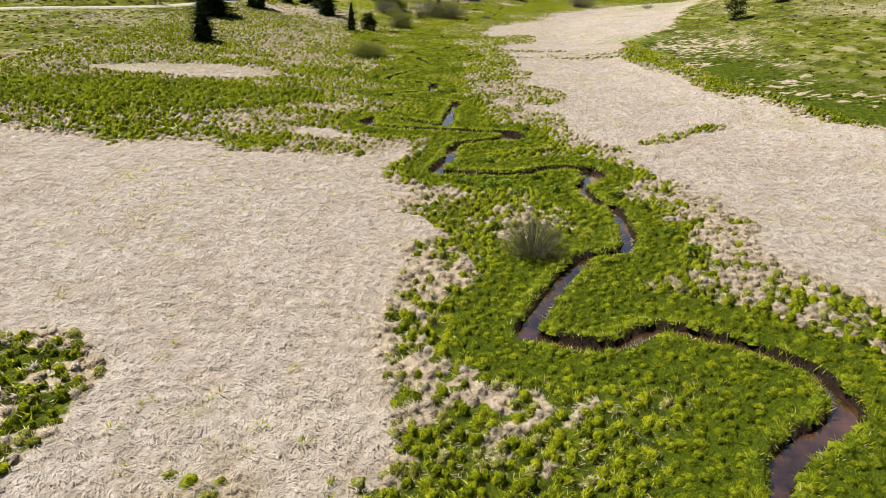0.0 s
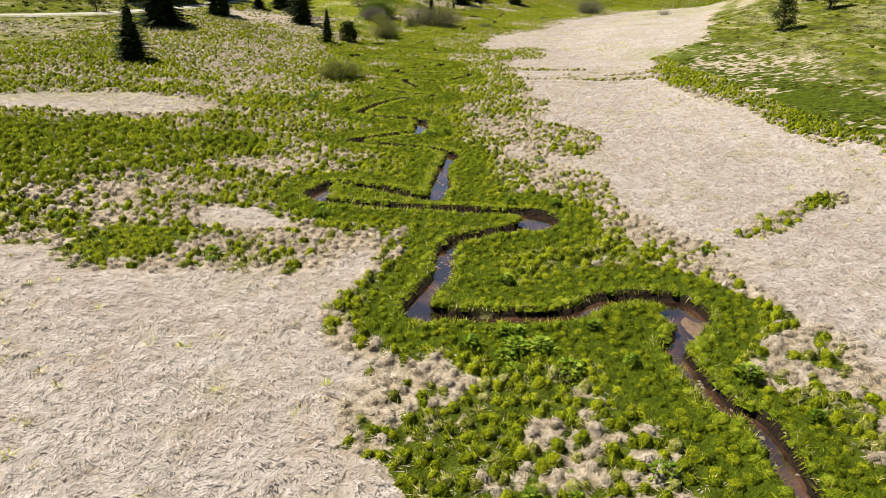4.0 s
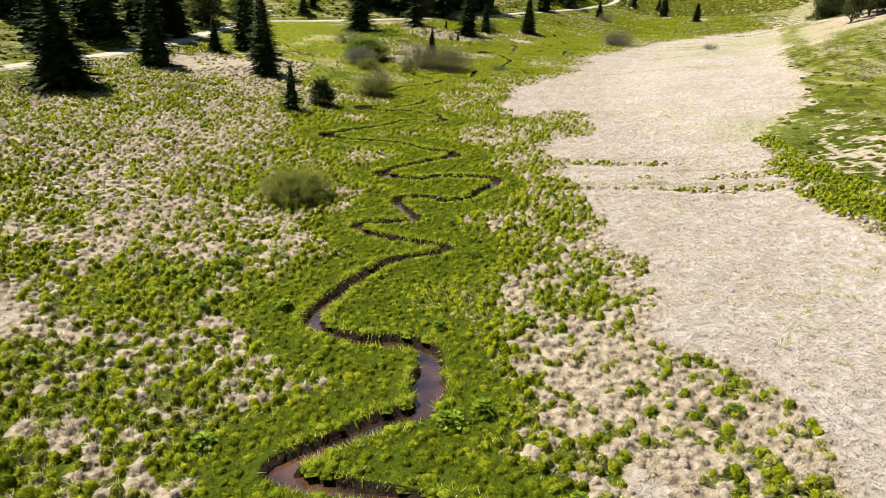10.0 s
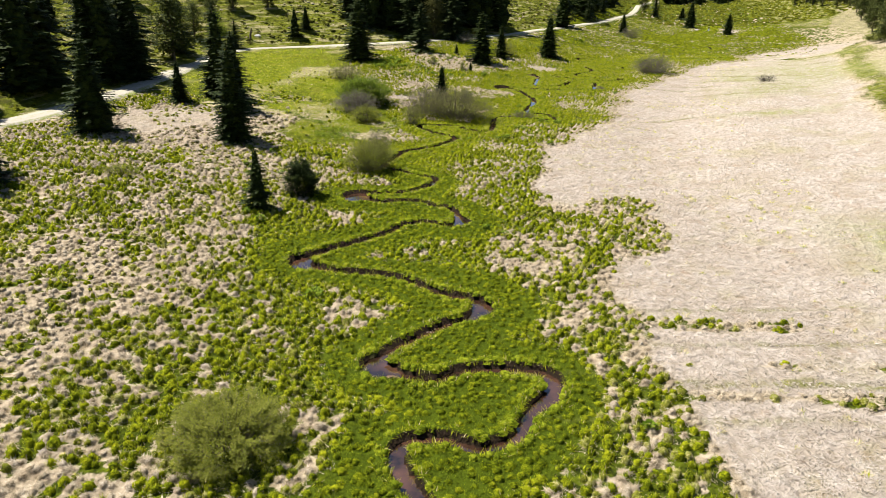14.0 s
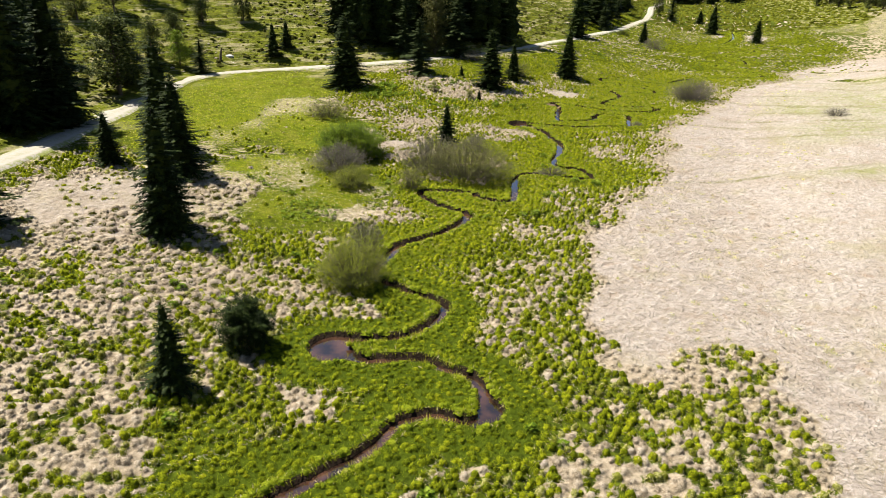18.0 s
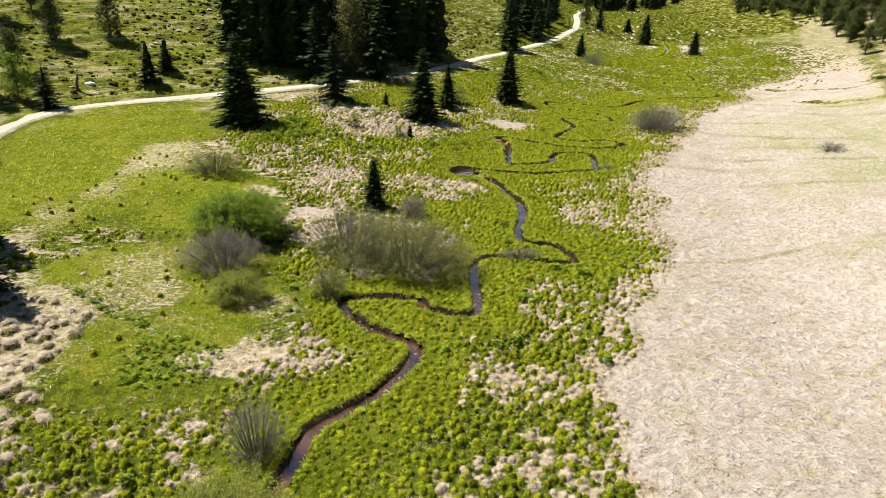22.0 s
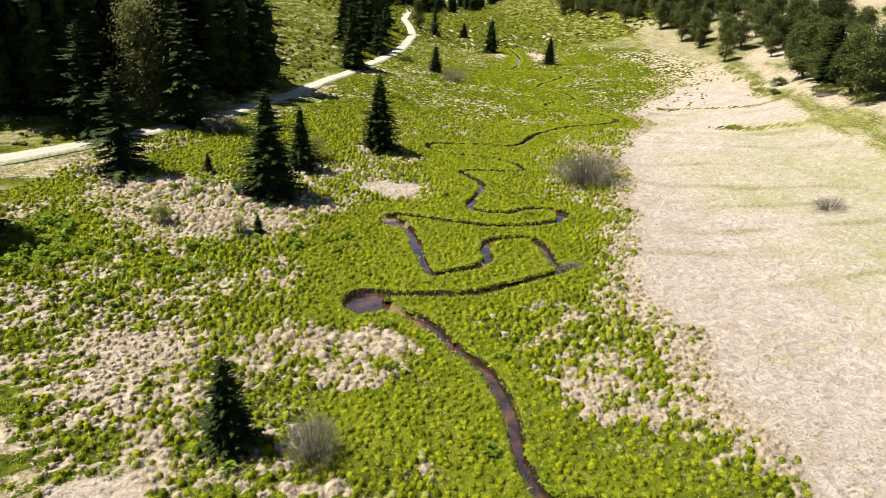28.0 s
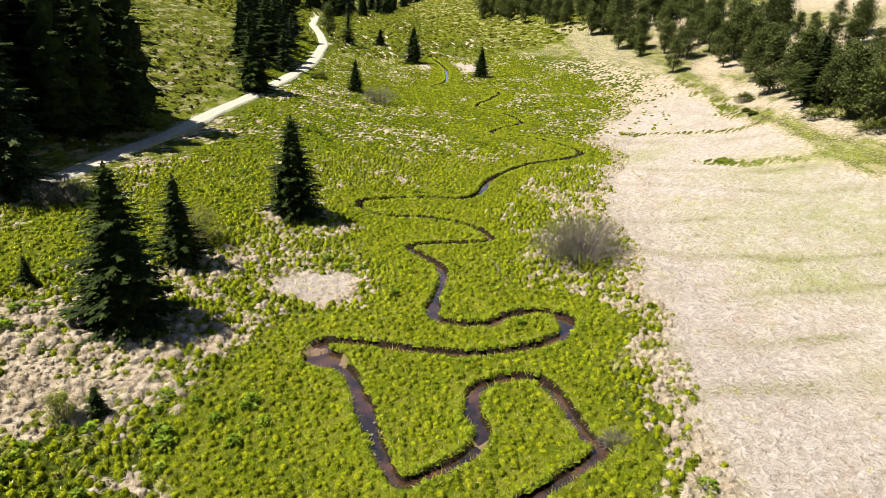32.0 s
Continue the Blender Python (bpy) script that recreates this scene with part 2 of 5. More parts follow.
WILLOW_GREY = blade_material("grey willow buds", (0.085, 0.073, 0.052), (0.15, 0.135, 0.10), (0.24, 0.22, 0.17), 0.3)


def bark_material(name, dark, light):
    m = Nodes(name)
    tone = m.noise(14, 5, 0.7)
    return m.done(m.mix(tone, dark, light), 0.9, m.bump(tone, 0.02))


BARK = bark_material("spruce bark", (0.05, 0.035, 0.025), (0.14, 0.11, 0.085))
TWIG = bark_material("willow twigs", (0.06, 0.05, 0.038), (0.17, 0.145, 0.115))
SHOOT = bark_material("green stalks", (0.06, 0.09, 0.01), (0.14, 0.2, 0.03))
LIMESTONE = bark_material("limestone", (0.5, 0.48, 0.44), (0.8, 0.78, 0.74))
WET_STONE = bark_material("wet stones", (0.06, 0.042, 0.03), (0.26, 0.20, 0.155))
WEATHERED = bark_material("weathered wood", (0.34, 0.31, 0.27), (0.62, 0.58, 0.51))


def water_material():
    m = Nodes("stream water")
    deep = m.mix(m.ramp(m.noise(0.7, 4), (0.4, 0.0), (0.7, 1.0)), (0.014, 0.008, 0.005), (0.08, 0.038, 0.022))
    m.put(m.bsdf, "Coat Weight", 0.7)
    m.put(m.bsdf, "Coat Roughness", 0.02)
    return m.done(deep, 0.035, m.bump(m.sums("ADD", m.noise(6, 2), m.sums("MULTIPLY", m.noise(22, 2), 0.5)), 0.006, 0.3), spec=1.0)


def track_material():
    m = Nodes("gravel track")
    stones = m.noise(30, 4, 0.7)
    colour = m.mix(stones, (0.23, 0.20, 0.165), (0.44, 0.40, 0.34))
    grass = m.sums("MULTIPLY", m.field("verge"), m.ramp(m.noise(2.2, 4, 0.7), (0.42, 0.0), (0.55, 1.0)))
    return m.done(m.mix(grass, colour, (0.17, 0.19, 0.03)), 0.95, m.bump(stones, 0.04))


WATER, TRACK_STONE = water_material(), track_material()


# ---- the shape of the land ----
# the valley's middle line, the track and the edges of the dry field
AXIS = np.array([(-60, 12), (0, 8), (20, 5), (60, -2), (110, -3), (128, 3), (140, 8), (150, 13), (165, 19), (177, 27), (190, 43), (210, 53), (235, 60), (300, 80), (700, 200)], float)
TRACK = np.array([(-300, 0), (-90, 74), (-56, 88), (-43, 99), (-37, 112), (-35.2, 125), (-35, 140), (-35, 160), (-32.5, 165), (-28, 169), (-19.7, 172.6), (-9, 178), (1, 186), (10.5, 197), (18, 207), (30, 224.5), (41.5, 244), (52, 267), (59, 288), (66, 312), (110, 420), (200, 700)], float)
REACH_A = [(6.6, 3), (7.4, 11), (10.1, 13.6), (10.5, 14.7), (10, 16.1), (7, 17.8), (5.1, 16.7), (3.1, 17), (2.8, 17.9), (5.2, 22.7), (7.2, 24), (7.7, 28.2), (7.1, 29.2), (6.7, 31.6), (7.4, 32.7), (7.5, 34.5), (5.6, 34.6), (3.7, 33.4), (-0.3, 33.4), (0.2, 36), (0.7, 38.9), (3.7, 40.8), (3.6, 42.1), (-1.6, 42.5), (-5, 43.1), (-5.2, 44.9), (-4.3, 45.5), (-0.8, 43.9), (-0.1, 44.3), (0.2, 48.5), (0.3, 51.7), (-4.5, 53.1), (-4.6, 53.8), (-2.4, 55.5), (-1.4, 56.2), (-1.5, 59.4), (-3.9, 59.9), (-5.5, 61.5), (-3.3, 66.3), (-0.9, 67.7), (-1.2, 68.5)]
REACH_B = [(-4.1, 69.6), (-5, 71), (-2.9, 71.6), (-2.3, 72.1), (-3.3, 74.2), (-3.1, 75.3), (-1.8, 75.5), (-0.7, 75.1), (0.6, 75.7), (1.3, 77.1), (2.2, 78.3), (2.2, 79.5), (0.9, 79.9), (-1.1, 79.7), (-2.5, 79.1), (-4.6, 80.3), (-2.1, 83.2), (-0.8, 84), (-0.1, 85.1), (-0.5, 86), (-1.9, 86.5), (-4.6, 88.4), (-8.1, 89.1), (-9.6, 90.5), (-5.7, 94.2), (-4.6, 95.9), (-3.2, 96.5), (-1.7, 96.1), (-0.9, 96.9), (-1.5, 99.1), (-2.7, 99.8), (-3.9, 100.6), (-6.4, 100.5), (-8.3, 101.6), (-7.6, 102.2), (-5.1, 102.5), (-3.8, 103.4), (-2.8, 105.2), (-3.2, 106.4), (-6.2, 108.5), (-6.9, 109.7)]
REACH_C = [(-6.1, 112.5), (-5.6, 114), (-2.9, 116.4), (-1.1, 119.7), (-3.4, 122), (-4.7, 124.6), (-3.5, 125.3), (-0.7, 124.9), (0, 123.7), (2.4, 123.3), (3.4, 129.5), (5.4, 130.4), (8.3, 129.4), (9.8, 129.5), (9.2, 131.9), (7.9, 132.5), (7.2, 133.5), (7.5, 135.5), (8.2, 137.4), (8.8, 140.8), (8.3, 143.2), (7.8, 146), (6.6, 148.4), (5.2, 149.1), (6.4, 149.9), (11.4, 148.4), (14.2, 148.7), (18, 149.4), (18.2, 150.4), (19, 153.4), (18.8, 154.7), (17.4, 155.3), (16, 155.1), (15, 153.8), (14.6, 152.5), (13.5, 151.7), (11.2, 151.4), (10.35, 152.2), (11.5, 158.5), (11, 160.9)]
REACH_D = [(12.2, 161.6), (17.3, 157.8), (22, 157), (23.8, 158.5), (23, 159.8), (21.4, 160.1), (19.6, 159.9), (17.7, 161.9), (21, 166.6), (20.9, 170.6), (22.9, 170.6), (26.2, 169.5), (27, 170.6), (26.6, 173.1), (25, 175.2), (22.5, 176.8), (21.2, 178.8), (21.6, 180), (24.3, 180.4), (27.2, 179.4), (29.6, 178.2), (31.9, 179), (35.1, 181.9), (40.9, 184.5), (46, 184.6), (49, 186), (49.5, 190.5), (48.3, 194.4), (45.5, 197), (48, 199), (52.5, 201), (53.5, 207), (53, 212), (58, 216), (62.5, 220.5), (61, 226.5), (55, 228), (60.5, 233), (68, 246), (74, 262)]
COURSE = REACH_A + REACH_B + REACH_C + REACH_D
DRY_EDGE = np.array([(-40, 20), (15, 15), (19, 14.4), (22.6, 12), (26.5, 10.5), (30, 9.7), (38.7, 9.8), (42, 7.3), (45, 6), (51, 3.6), (55, 2.5), (59, 2.5), (62, 4.3), (68, 5.8), (75, 5.3), (81.6, 4.8), (88, 5.6), (93, 6.8), (98, 7.4), (100, 4.5), (101, 3), (105, 2.2), (110, 4.3), (118, 7), (122.7, 10), (126, 12), (130.5, 16.2), (134, 16.2), (139.5, 18.5), (146, 20.3), (150, 22.3), (155, 26.5), (160, 29.5), (164, 34), (170.5, 36), (177, 43), (182, 50), (192, 55), (199, 67), (215, 78), (235, 95), (400, 190)], float)
SLOPE_FOOT = np.array([(-40, 45), (40, 26), (48, 24), (59, 20), (74, 18.3), (82, 18.4), (89, 21.5), (98, 29), (120, 38), (150, 50), (160, 55), (172, 61), (187, 72), (215, 92), (300, 140)], float)


def axis(y):
    return np.interp(y, AXIS[:, 0], AXIS[:, 1])


def rise(y):
    return 0.012 * np.maximum(0, y - 130)


def hash2(ix, iy, seed):
    n = (ix * 374761393 + iy * 668265263 + seed * 974711) & 0x7FFFFFFF
    n = ((n ^ (n >> 13)) * 1274126177) & 0x7FFFFFFF
    return ((n ^ (n >> 16)) & 0xFFFF) / 65535.0


def lumps(x, y, size, seed=0):
    """Smooth noise from 0 to 1 with lumps of that size."""
    x, y = np.asarray(x, float) / size, np.asarray(y, float) / size
    ix, iy = np.floor(x).astype(np.int64), np.floor(y).astype(np.int64)
    u, v = x - ix, y - iy
    u, v = u * u * (3 - 2 * u), v * v * (3 - 2 * v)
    a, b = hash2(ix, iy, seed), hash2(ix + 1, iy, seed)
    c, d = hash2(ix, iy + 1, seed), hash2(ix + 1, iy + 1, seed)
    return (a * (1 - u) + b * u) * (1 - v) + (c * (1 - u) + d * u) * v


def track_side(x, y):
    """Distance from the track's middle, above zero on its uphill side."""
    best, side = np.full(x.shape, 1e9), np.ones(x.shape)
    for (ax, ay), (bx, by) in zip(TRACK[:-1], TRACK[1:]):
        dx, dy = bx - ax, by - ay
        k = np.clip(((x - ax) * dx + (y - ay) * dy) / (dx * dx + dy * dy), 0, 1)
        d = np.hypot(x - ax - k * dx, y - ay - k * dy)
        nearer = d < best
        best = np.where(nearer, d, best)
        side = np.where(nearer, np.sign(dx * (y - ay) - dy * (x - ax)), side)
    return best * side


def land(x, y):
    """The height of the meadow and its slopes, without the stream's bed."""
    x, y = np.asarray(x, float), np.asarray(y, float)
    middle = axis(y)
    right, left = np.maximum(0, x - middle), np.maximum(0, middle - x - 7)
    side = track_side(x, y)
    share = left / (left + np.maximum(0, -side) + 1e-6)
    hill = np.maximum(0, side - 1.6)
    z_left = 2.6 * share + 0.36 * np.minimum(hill, 140)
    z_right = 0.02 * np.maximum(0, right - 6) + 0.10 * np.maximum(0, right - 18) + 0.13 * np.clip(right - 34, 0, 160)
    rough = (lumps(x, y, 9, 3) - 0.5) * np.clip((np.maximum(left, right - 12)) / 12, 0, 1) * 0.5
    return rise(y) + np.where(x < middle, z_left, z_right) + rough


def height(x, y):
    return float(land(np.array([float(x)]), np.array([float(y)]))[0])


def course_samples():
    """Points every decimetre or so along the stream, with its half width there."""
    k = np.array(COURSE, float)
    k = np.vstack([2 * k[0] - k[1], k, 2 * k[-1] - k[-2]])
    points = []
    for a, b, c, d in zip(k[:-3], k[1:-2], k[2:-1], k[3:]):
        n = max(4, int(np.hypot(*(c - b)) / 0.12))
        u = (np.arange(n) / n)[:, None]
        points.append(0.5 * (2 * b + (c - a) * u + (2 * a - 5 * b + 4 * c - d) * u**2 + (3 * b - a - 3 * c + d) * u**3))
    p = np.vstack(points)
    half = 0.37 + 0.15 * (lumps(p[:, 0], p[:, 1], 2.2, 9) - 0.4)
    for x, y, r, w in POOLS:
        half = np.maximum(half, w * np.exp(-((p[:, 0] - x) ** 2 + (p[:, 1] - y) ** 2) / r**2))
    return p, half


# pools: middle, reach, half width; gravel bars: middle, radii
POOLS = [(7.4, 33.8, 1.3, 0.85), (-0.2, 33.5, 0.99, 0.69), (3.8, 41.4, 1.43, 0.9), (-5.4, 43.9, 0.88, 0.62), (0.1, 45.5, 1.65, 0.58), (-1.4, 57.4, 1.32, 0.62), (-4.3, 79.9, 1.1, 0.78), (1.7, 78.0, 1.32, 0.53), (-9.2, 90.0, 1.21, 0.83), (-0.4, 85.1, 1.32, 0.62), (-7.8, 101.4, 1.1, 1.19), (-1.2, 96.9, 1.32, 0.62), (5.8, 149.2, 1.5, 1.1), (7.3, 145.8, 2.2, 0.6), (10.8, 156, 2.6, 0.52), (-2.6, 119.5, 3.0, 0.58), (11.2, 160.6, 1.5, 0.95), (23.3, 158.4, 1.1, 0.75), (18.4, 162.4, 1.32, 0.62)]
BARS = [(6.6, 147.9, 0.7, 0.5), (7.4, 146.2, 0.4, 0.9), (-3.9, 79.2, 0.5, 0.35), (7.75, 33.2, 0.35, 0.8), (4.5, 40.8, 0.3, 0.45), (1.5, 33.45, 0.6, 0.2), (11.0, 161.4, 0.7, 0.45), (11.9, 159.8, 0.5, 0.45), (7.1, 148.3, 0.6, 0.4), (14.4, 151.9, 0.5, 0.25), (17.9, 160.4, 0.5, 0.25), (-1.6, 116.9, 0.8, 0.25), (-5.0, 81.0, 0.35, 0.3), (4.6, 16.2, 0.3, 0.2)]
BANK, HALF = course_samples()
from mathutils import kdtree
BANK_TREE = kdtree.KDTree(len(BANK))
for i, (px, py) in enumerate(BANK):
    BANK_TREE.insert((px, py, 0), i)
BANK_TREE.balance()


def to_stream(x, y, reach=16.0):
    """For each place the distance past the stream's edge (below zero in the water) and the nearest sample."""
    d, index = np.full(len(x), 99.0), np.zeros(len(x), int)
    for i in np.nonzero(np.abs(x - axis(y)) < reach)[0]:
        _, k, far = BANK_TREE.find((x[i], y[i], 0))
        d[i], index[i] = far - HALF[k], k
    return d, index


# patches: middle, radii, turn in degrees, dryness; those further down lie over those above
PATCHES_A = [
    (-12, 22, 11.5, 17, 0, 1), (-5.5, 34.5, 6, 3.6, 20, 0.9), (-25, 30, 16, 8, 0, 0.95), (-18, 45, 13, 7.5, 5, 0.33), (-3, 19.2, 1.8, 4.2, 0, 0.88),
    (-2.3, 12.5, 1.6, 3, 0, 0.86), (-8, 48.5, 2.6, 3, 0, 0.66), (-8.5, 38.2, 4.8, 3, 5, 0.64), (-10, 42.8, 4.2, 2.6, 0, 0.54), (-12, 47.5, 4, 2, 10, 0.45),
    (-21, 58.5, 7, 2.2, 10, 0.85), (-17, 66.5, 6, 2.2, 0, 0.7), (-11, 12, 2.4, 4, 0, 0.45), (-8, 55, 8, 6, 0, 0.42), (-18, 115, 6.5, 6, 0, 0.74),
]
PATCHES_B = [
    (-17, 104, 6, 7, 0, 0.52), (-22, 90, 9, 9, 0, 0.48), (-13, 120, 8, 9, 0, 0.26), (-11, 136, 11, 12, 0, 0.27), (-8.6, 119.4, 3, 1.3, 20, 0.62),
    (-16, 124.5, 3.4, 2.2, 10, 0.52), (-17, 130, 3, 2.4, 0, 0.42), (-13, 122, 2.5, 1.2, 0, 0.42), (-7.6, 122.2, 2.2, 0.8, 10, 0.45), (-7.3, 135, 2.2, 3, 20, 0.6),
    (1, 144.8, 4.5, 1.8, -15, 0.55), (1, 161.5, 6, 2, -25, 0.58), (-11.5, 158, 5, 5, 0, 0.27), (-7, 153, 5, 3, 0, 0.33), (-12, 168.5, 6, 2.6, 15, 0.22),
]
PATCHES_C = [
    (-2, 173, 6, 2.2, 25, 0.2), (-9, 164, 4.5, 2.2, 0, 0.5), (13.6, 168, 2.7, 2.2, 0, 0.95), (5, 164, 4, 3, 0, 0.6), (18, 175, 3, 1.4, 0, 0.62),
    (0, 154, 6, 3, 0, 0.34), (6, 176, 6, 3, 30, 0.2), (6.5, 54.5, 2.6, 3, 0, 0.5), (7.5, 95, 3.8, 3.6, -10, 0.42), (10, 100, 2.4, 1.5, 0, 0.6),
    (4.5, 60, 2, 3, 0, 0.58), (8.8, 25, 2.8, 7, 0, 0.48), (9.8, 21.5, 2.2, 3.6, 0, 0.6), (10.4, 27, 2.4, 3.6, 0, 0.68), (1.9, 26, 3, 4.4, 0, 0.25),
]
PATCHES_D = [
    (4.5, 77, 2.6, 6, 0, 0.42), (3.2, 110, 2.8, 9, -10, 0.4), (12, 78, 9, 0.4, -3, 0.66), (12, 80.2, 9, 0.4, -3, 0.68), (9, 83.6, 5, 0.35, -4, 0.68),
    (70, 247, 7, 7, 0, 0.95), (60, 213, 8, 8, 0, 0.35),
]
PATCHES_E = [
    (-11.5, 69, 4.5, 5, 0, 0.62), (-6.5, 51, 3, 5, 0, 0.5), (-29.5, 148, 6.5, 20, 0, 0.17), (0.5, 176, 9, 2.6, 38, 0.2),
    (14, 192, 9, 5, 45, 0.3), (-5.8, 142.6, 4.8, 4.6, 0, 0.48), (-23, 162, 8, 7.5, 0, 0.2), (-6, 147.5, 7, 2.6, 10, 0.47), (-7.5, 138.5, 3, 2.2, 0, 0.6),
    (-26, 112, 5, 9, 0, 0.62), (-24, 100, 6, 8, 0, 0.52), (-2.5, 150, 5, 3, 20, 0.45), (15.5, 43, 5.5, 0.45, 38, 0.55),
]
PATCHES_FIRST_BEND = [
    (-1.9, 25.5, 1.5, 1.4, 6, 0.9), (-3.2, 31.9, 1.9, 3, 6, 0.92), (-10.9, 37.7, 2.2, 2.1, 12, 0.2), (-6.6, 37.5, 2.2, 1.3, 12, 0.42), (-23.8, 58.6, 6.2, 1.9, 14, 0.95),
    (-10.1, 44.3, 2.7, 1.6, 15, 0.58), (-8.4, 49.8, 1.9, 3.9, 15, 0.48), (6.8, 56.3, 2.3, 3.7, 4, 0.5), (3.7, 27.1, 2, 1.7, 3, 0.36), (10.1, 25.6, 1.6, 3.2, 0, 0.66),
    (9.5, 30.1, 1.4, 1.1, 2, 0.75),
]
PATCHES_LOOP = [
    (-9.2, 43, 1.9, 1.7, 6, 0.6), (-8.5, 49, 1.4, 2.1, 8, 0.75), (-19.9, 60.2, 3.8, 2.0, 14, 0.9), (-21, 64.2, 6, 1.8, 12, 0.3), (-7.7, 40.2, 1.9, 1.1, 5, 0.92), (-23.4, 87.1, 8.8, 12.7, 36, 0.56),
    (-10.9, 51.4, 2.7, 1.8, 10, 0.25), (6.8, 55.5, 2.6, 2.7, 3, 0.56), (3.2, 52.9, 1.1, 2.2, 5, 0.5), (6.4, 46.5, 1.6, 3, 2, 0.68), (2.5, 46.3, 0.9, 1.9, 0, 0.25),
]
PATCHES_TUSSOCKS = [
    (-18.7, 75.6, 2.7, 5.5, 15, 0.66), (-15.6, 65.7, 1.5, 2, 10, 0.68), (-19.4, 91, 5.9, 7.2, 20, 0.6), (-10.9, 65.2, 2.1, 2.1, 7, 0.42), (-6.7, 66.3, 1.2, 1.6, 5, 0.55),
    (-10.9, 63, 2.1, 1.7, 8, 0.32), (-7.5, 63.7, 1.4, 2.2, 0, 0.25), (-8.7, 60.5, 1, 1, 3, 0.52), (-9.5, 58.2, 1.3, 1, 4, 0.5), (3.7, 92.7, 2.9, 5.8, 3, 0.42),
    (3.2, 64.7, 1.5, 4.5, 0, 0.42),
]
PATCHES_POOLS = [
    (-24.4, 117.8, 7.2, 8.2, 22, 0.82), (-19.8, 104.8, 4.3, 4.2, 19, 0.55), (-22.2, 95.8, 4.3, 3.6, 11, 0.52), (-16.9, 89.4, 3.2, 2.4, 11, 0.58), (-17.1, 84.5, 2.5, 2.2, 8, 0.52),
    (-13.6, 81.3, 1.6, 1.5, 4, 0.55), (-10.2, 83.7, 2.4, 3.1, 5, 0.28), (-11.2, 93.2, 2.2, 3.3, 12, 0.22), (3, 91.2, 2.8, 3.1, 1, 0.62), (9.7, 96.9, 2.1, 1.9, 0, 0.38),
    (5.3, 86.2, 1, 2.8, 0, 0.45),
]
PATCHES_TURF = [
    (-18.8, 109.3, 3.1, 4.8, 8, 0.62), (-19.6, 120.4, 2.5, 2.9, 9, 0.78), (-15.4, 125.9, 2.4, 2.6, 16, 0.5), (-7.8, 119, 2.1, 1.5, 7, 0.62), (0.5, 110.6, 2.3, 5.9, 0, 0.4),
]
PATCHES_THICKET = [
    (-8.2, 124.1, 2.4, 1.3, -2, 0.5), (-16.3, 128.4, 1.2, 1.9, 0, 0.5), (-7.5, 120.6, 2.1, 0.7, -5, 0.55), (-7.1, 136.7, 1.6, 2, -2, 0.75), (-6.8, 145.5, 3.4, 2.9, -1, 0.68),
    (0.9, 150.9, 4.5, 2.6, 4, 0.6), (-1, 164.3, 6.6, 4.8, 11, 0.7), (2.5, 138.9, 2.5, 2.1, -6, 0.12), (7.1, 125.4, 2.6, 3, -11, 0.4),
]
PATCHES_BANK = [
    (-7.7, 146.1, 3.1, 2.5, -10, 0.7), (-10.9, 142.5, 2.2, 1.7, -8, 0.6), (-7, 137.9, 1.6, 1.4, -12, 0.82), (3.2, 144.1, 3.2, 2.1, -13, 0.58), (0.7, 163.4, 4.2, 4.1, -1, 0.74),
    (-5.2, 168.2, 3.4, 3.1, -2, 0.68), (-9.9, 160.1, 3, 3.5, -5, 0.2), (-2.8, 151.1, 5.6, 2.4, -7, 0.42), (2.8, 139.2, 2, 2.1, -17, 0.12), (4, 134.9, 2.6, 1.7, -18, 0.3),
    (13.6, 138.7, 3.1, 3.2, -18, 0.42),
]
PATCHES_LAST_LOOP = [
    (-3.3, 160.2, 3.9, 2.3, -11, 0.58), (3.5, 151.9, 2.6, 1.1, -18, 0.62), (4.8, 146, 2.5, 1.1, -22, 0.72), (-1.5, 150.6, 4.5, 1.9, -18, 0.42), (-0.3, 165.3, 5.3, 2.8, -10, 0.66),
    (5.6, 157.1, 2.5, 4.1, -14, 0.15), (-4.7, 155.4, 1.9, 1.1, -15, 0.22), (15, 146, 2.5, 3.4, -25, 0.33), (59.5, 166, 9, 1.3, -62, 0.42), (65, 183, 11, 1.0, -58, 0.42), (12, 183, 9, 5, 40, 0.2), (20, 190, 9, 7, 45, 0.24), (22, 172, 5, 4, 0, 0.2),
]
PATCHES = PATCHES_A + PATCHES_B + PATCHES_C + PATCHES_D + PATCHES_E + PATCHES_FIRST_BEND
PATCHES += PATCHES_LOOP + PATCHES_TUSSOCKS + PATCHES_POOLS + PATCHES_TURF + PATCHES_THICKET + PATCHES_BANK + PATCHES_LAST_LOOP
# thin worn lines across the dry field: middle, radii, turn
WORN = [(54, 170.5, 12, 0.45, -56), (51, 166, 12, 0.3, -56), (40, 158, 13, 0.35, -40), (36, 149, 12, 0.3, -25), (38, 153.5, 9, 0.22, -30), (33, 146.2, 8, 0.2, -26), (44, 163, 10, 0.25, -42), (31, 142, 7, 0.22, -24), (29, 147.5, 6, 0.2, -28), (24, 129.2, 8, 0.2, 4), (15.5, 43, 6, 0.3, 38), (60, 183, 9, 0.4, -62), (28, 152.5, 6, 0.25, -28), (12, 79, 8, 0.22, -3), (11, 76.4, 8, 0.15, -3), (11, 82, 8, 0.15, -3), (12, 85, 7, 0.12, -4), (12, 74.6, 7, 0.12, -3)]
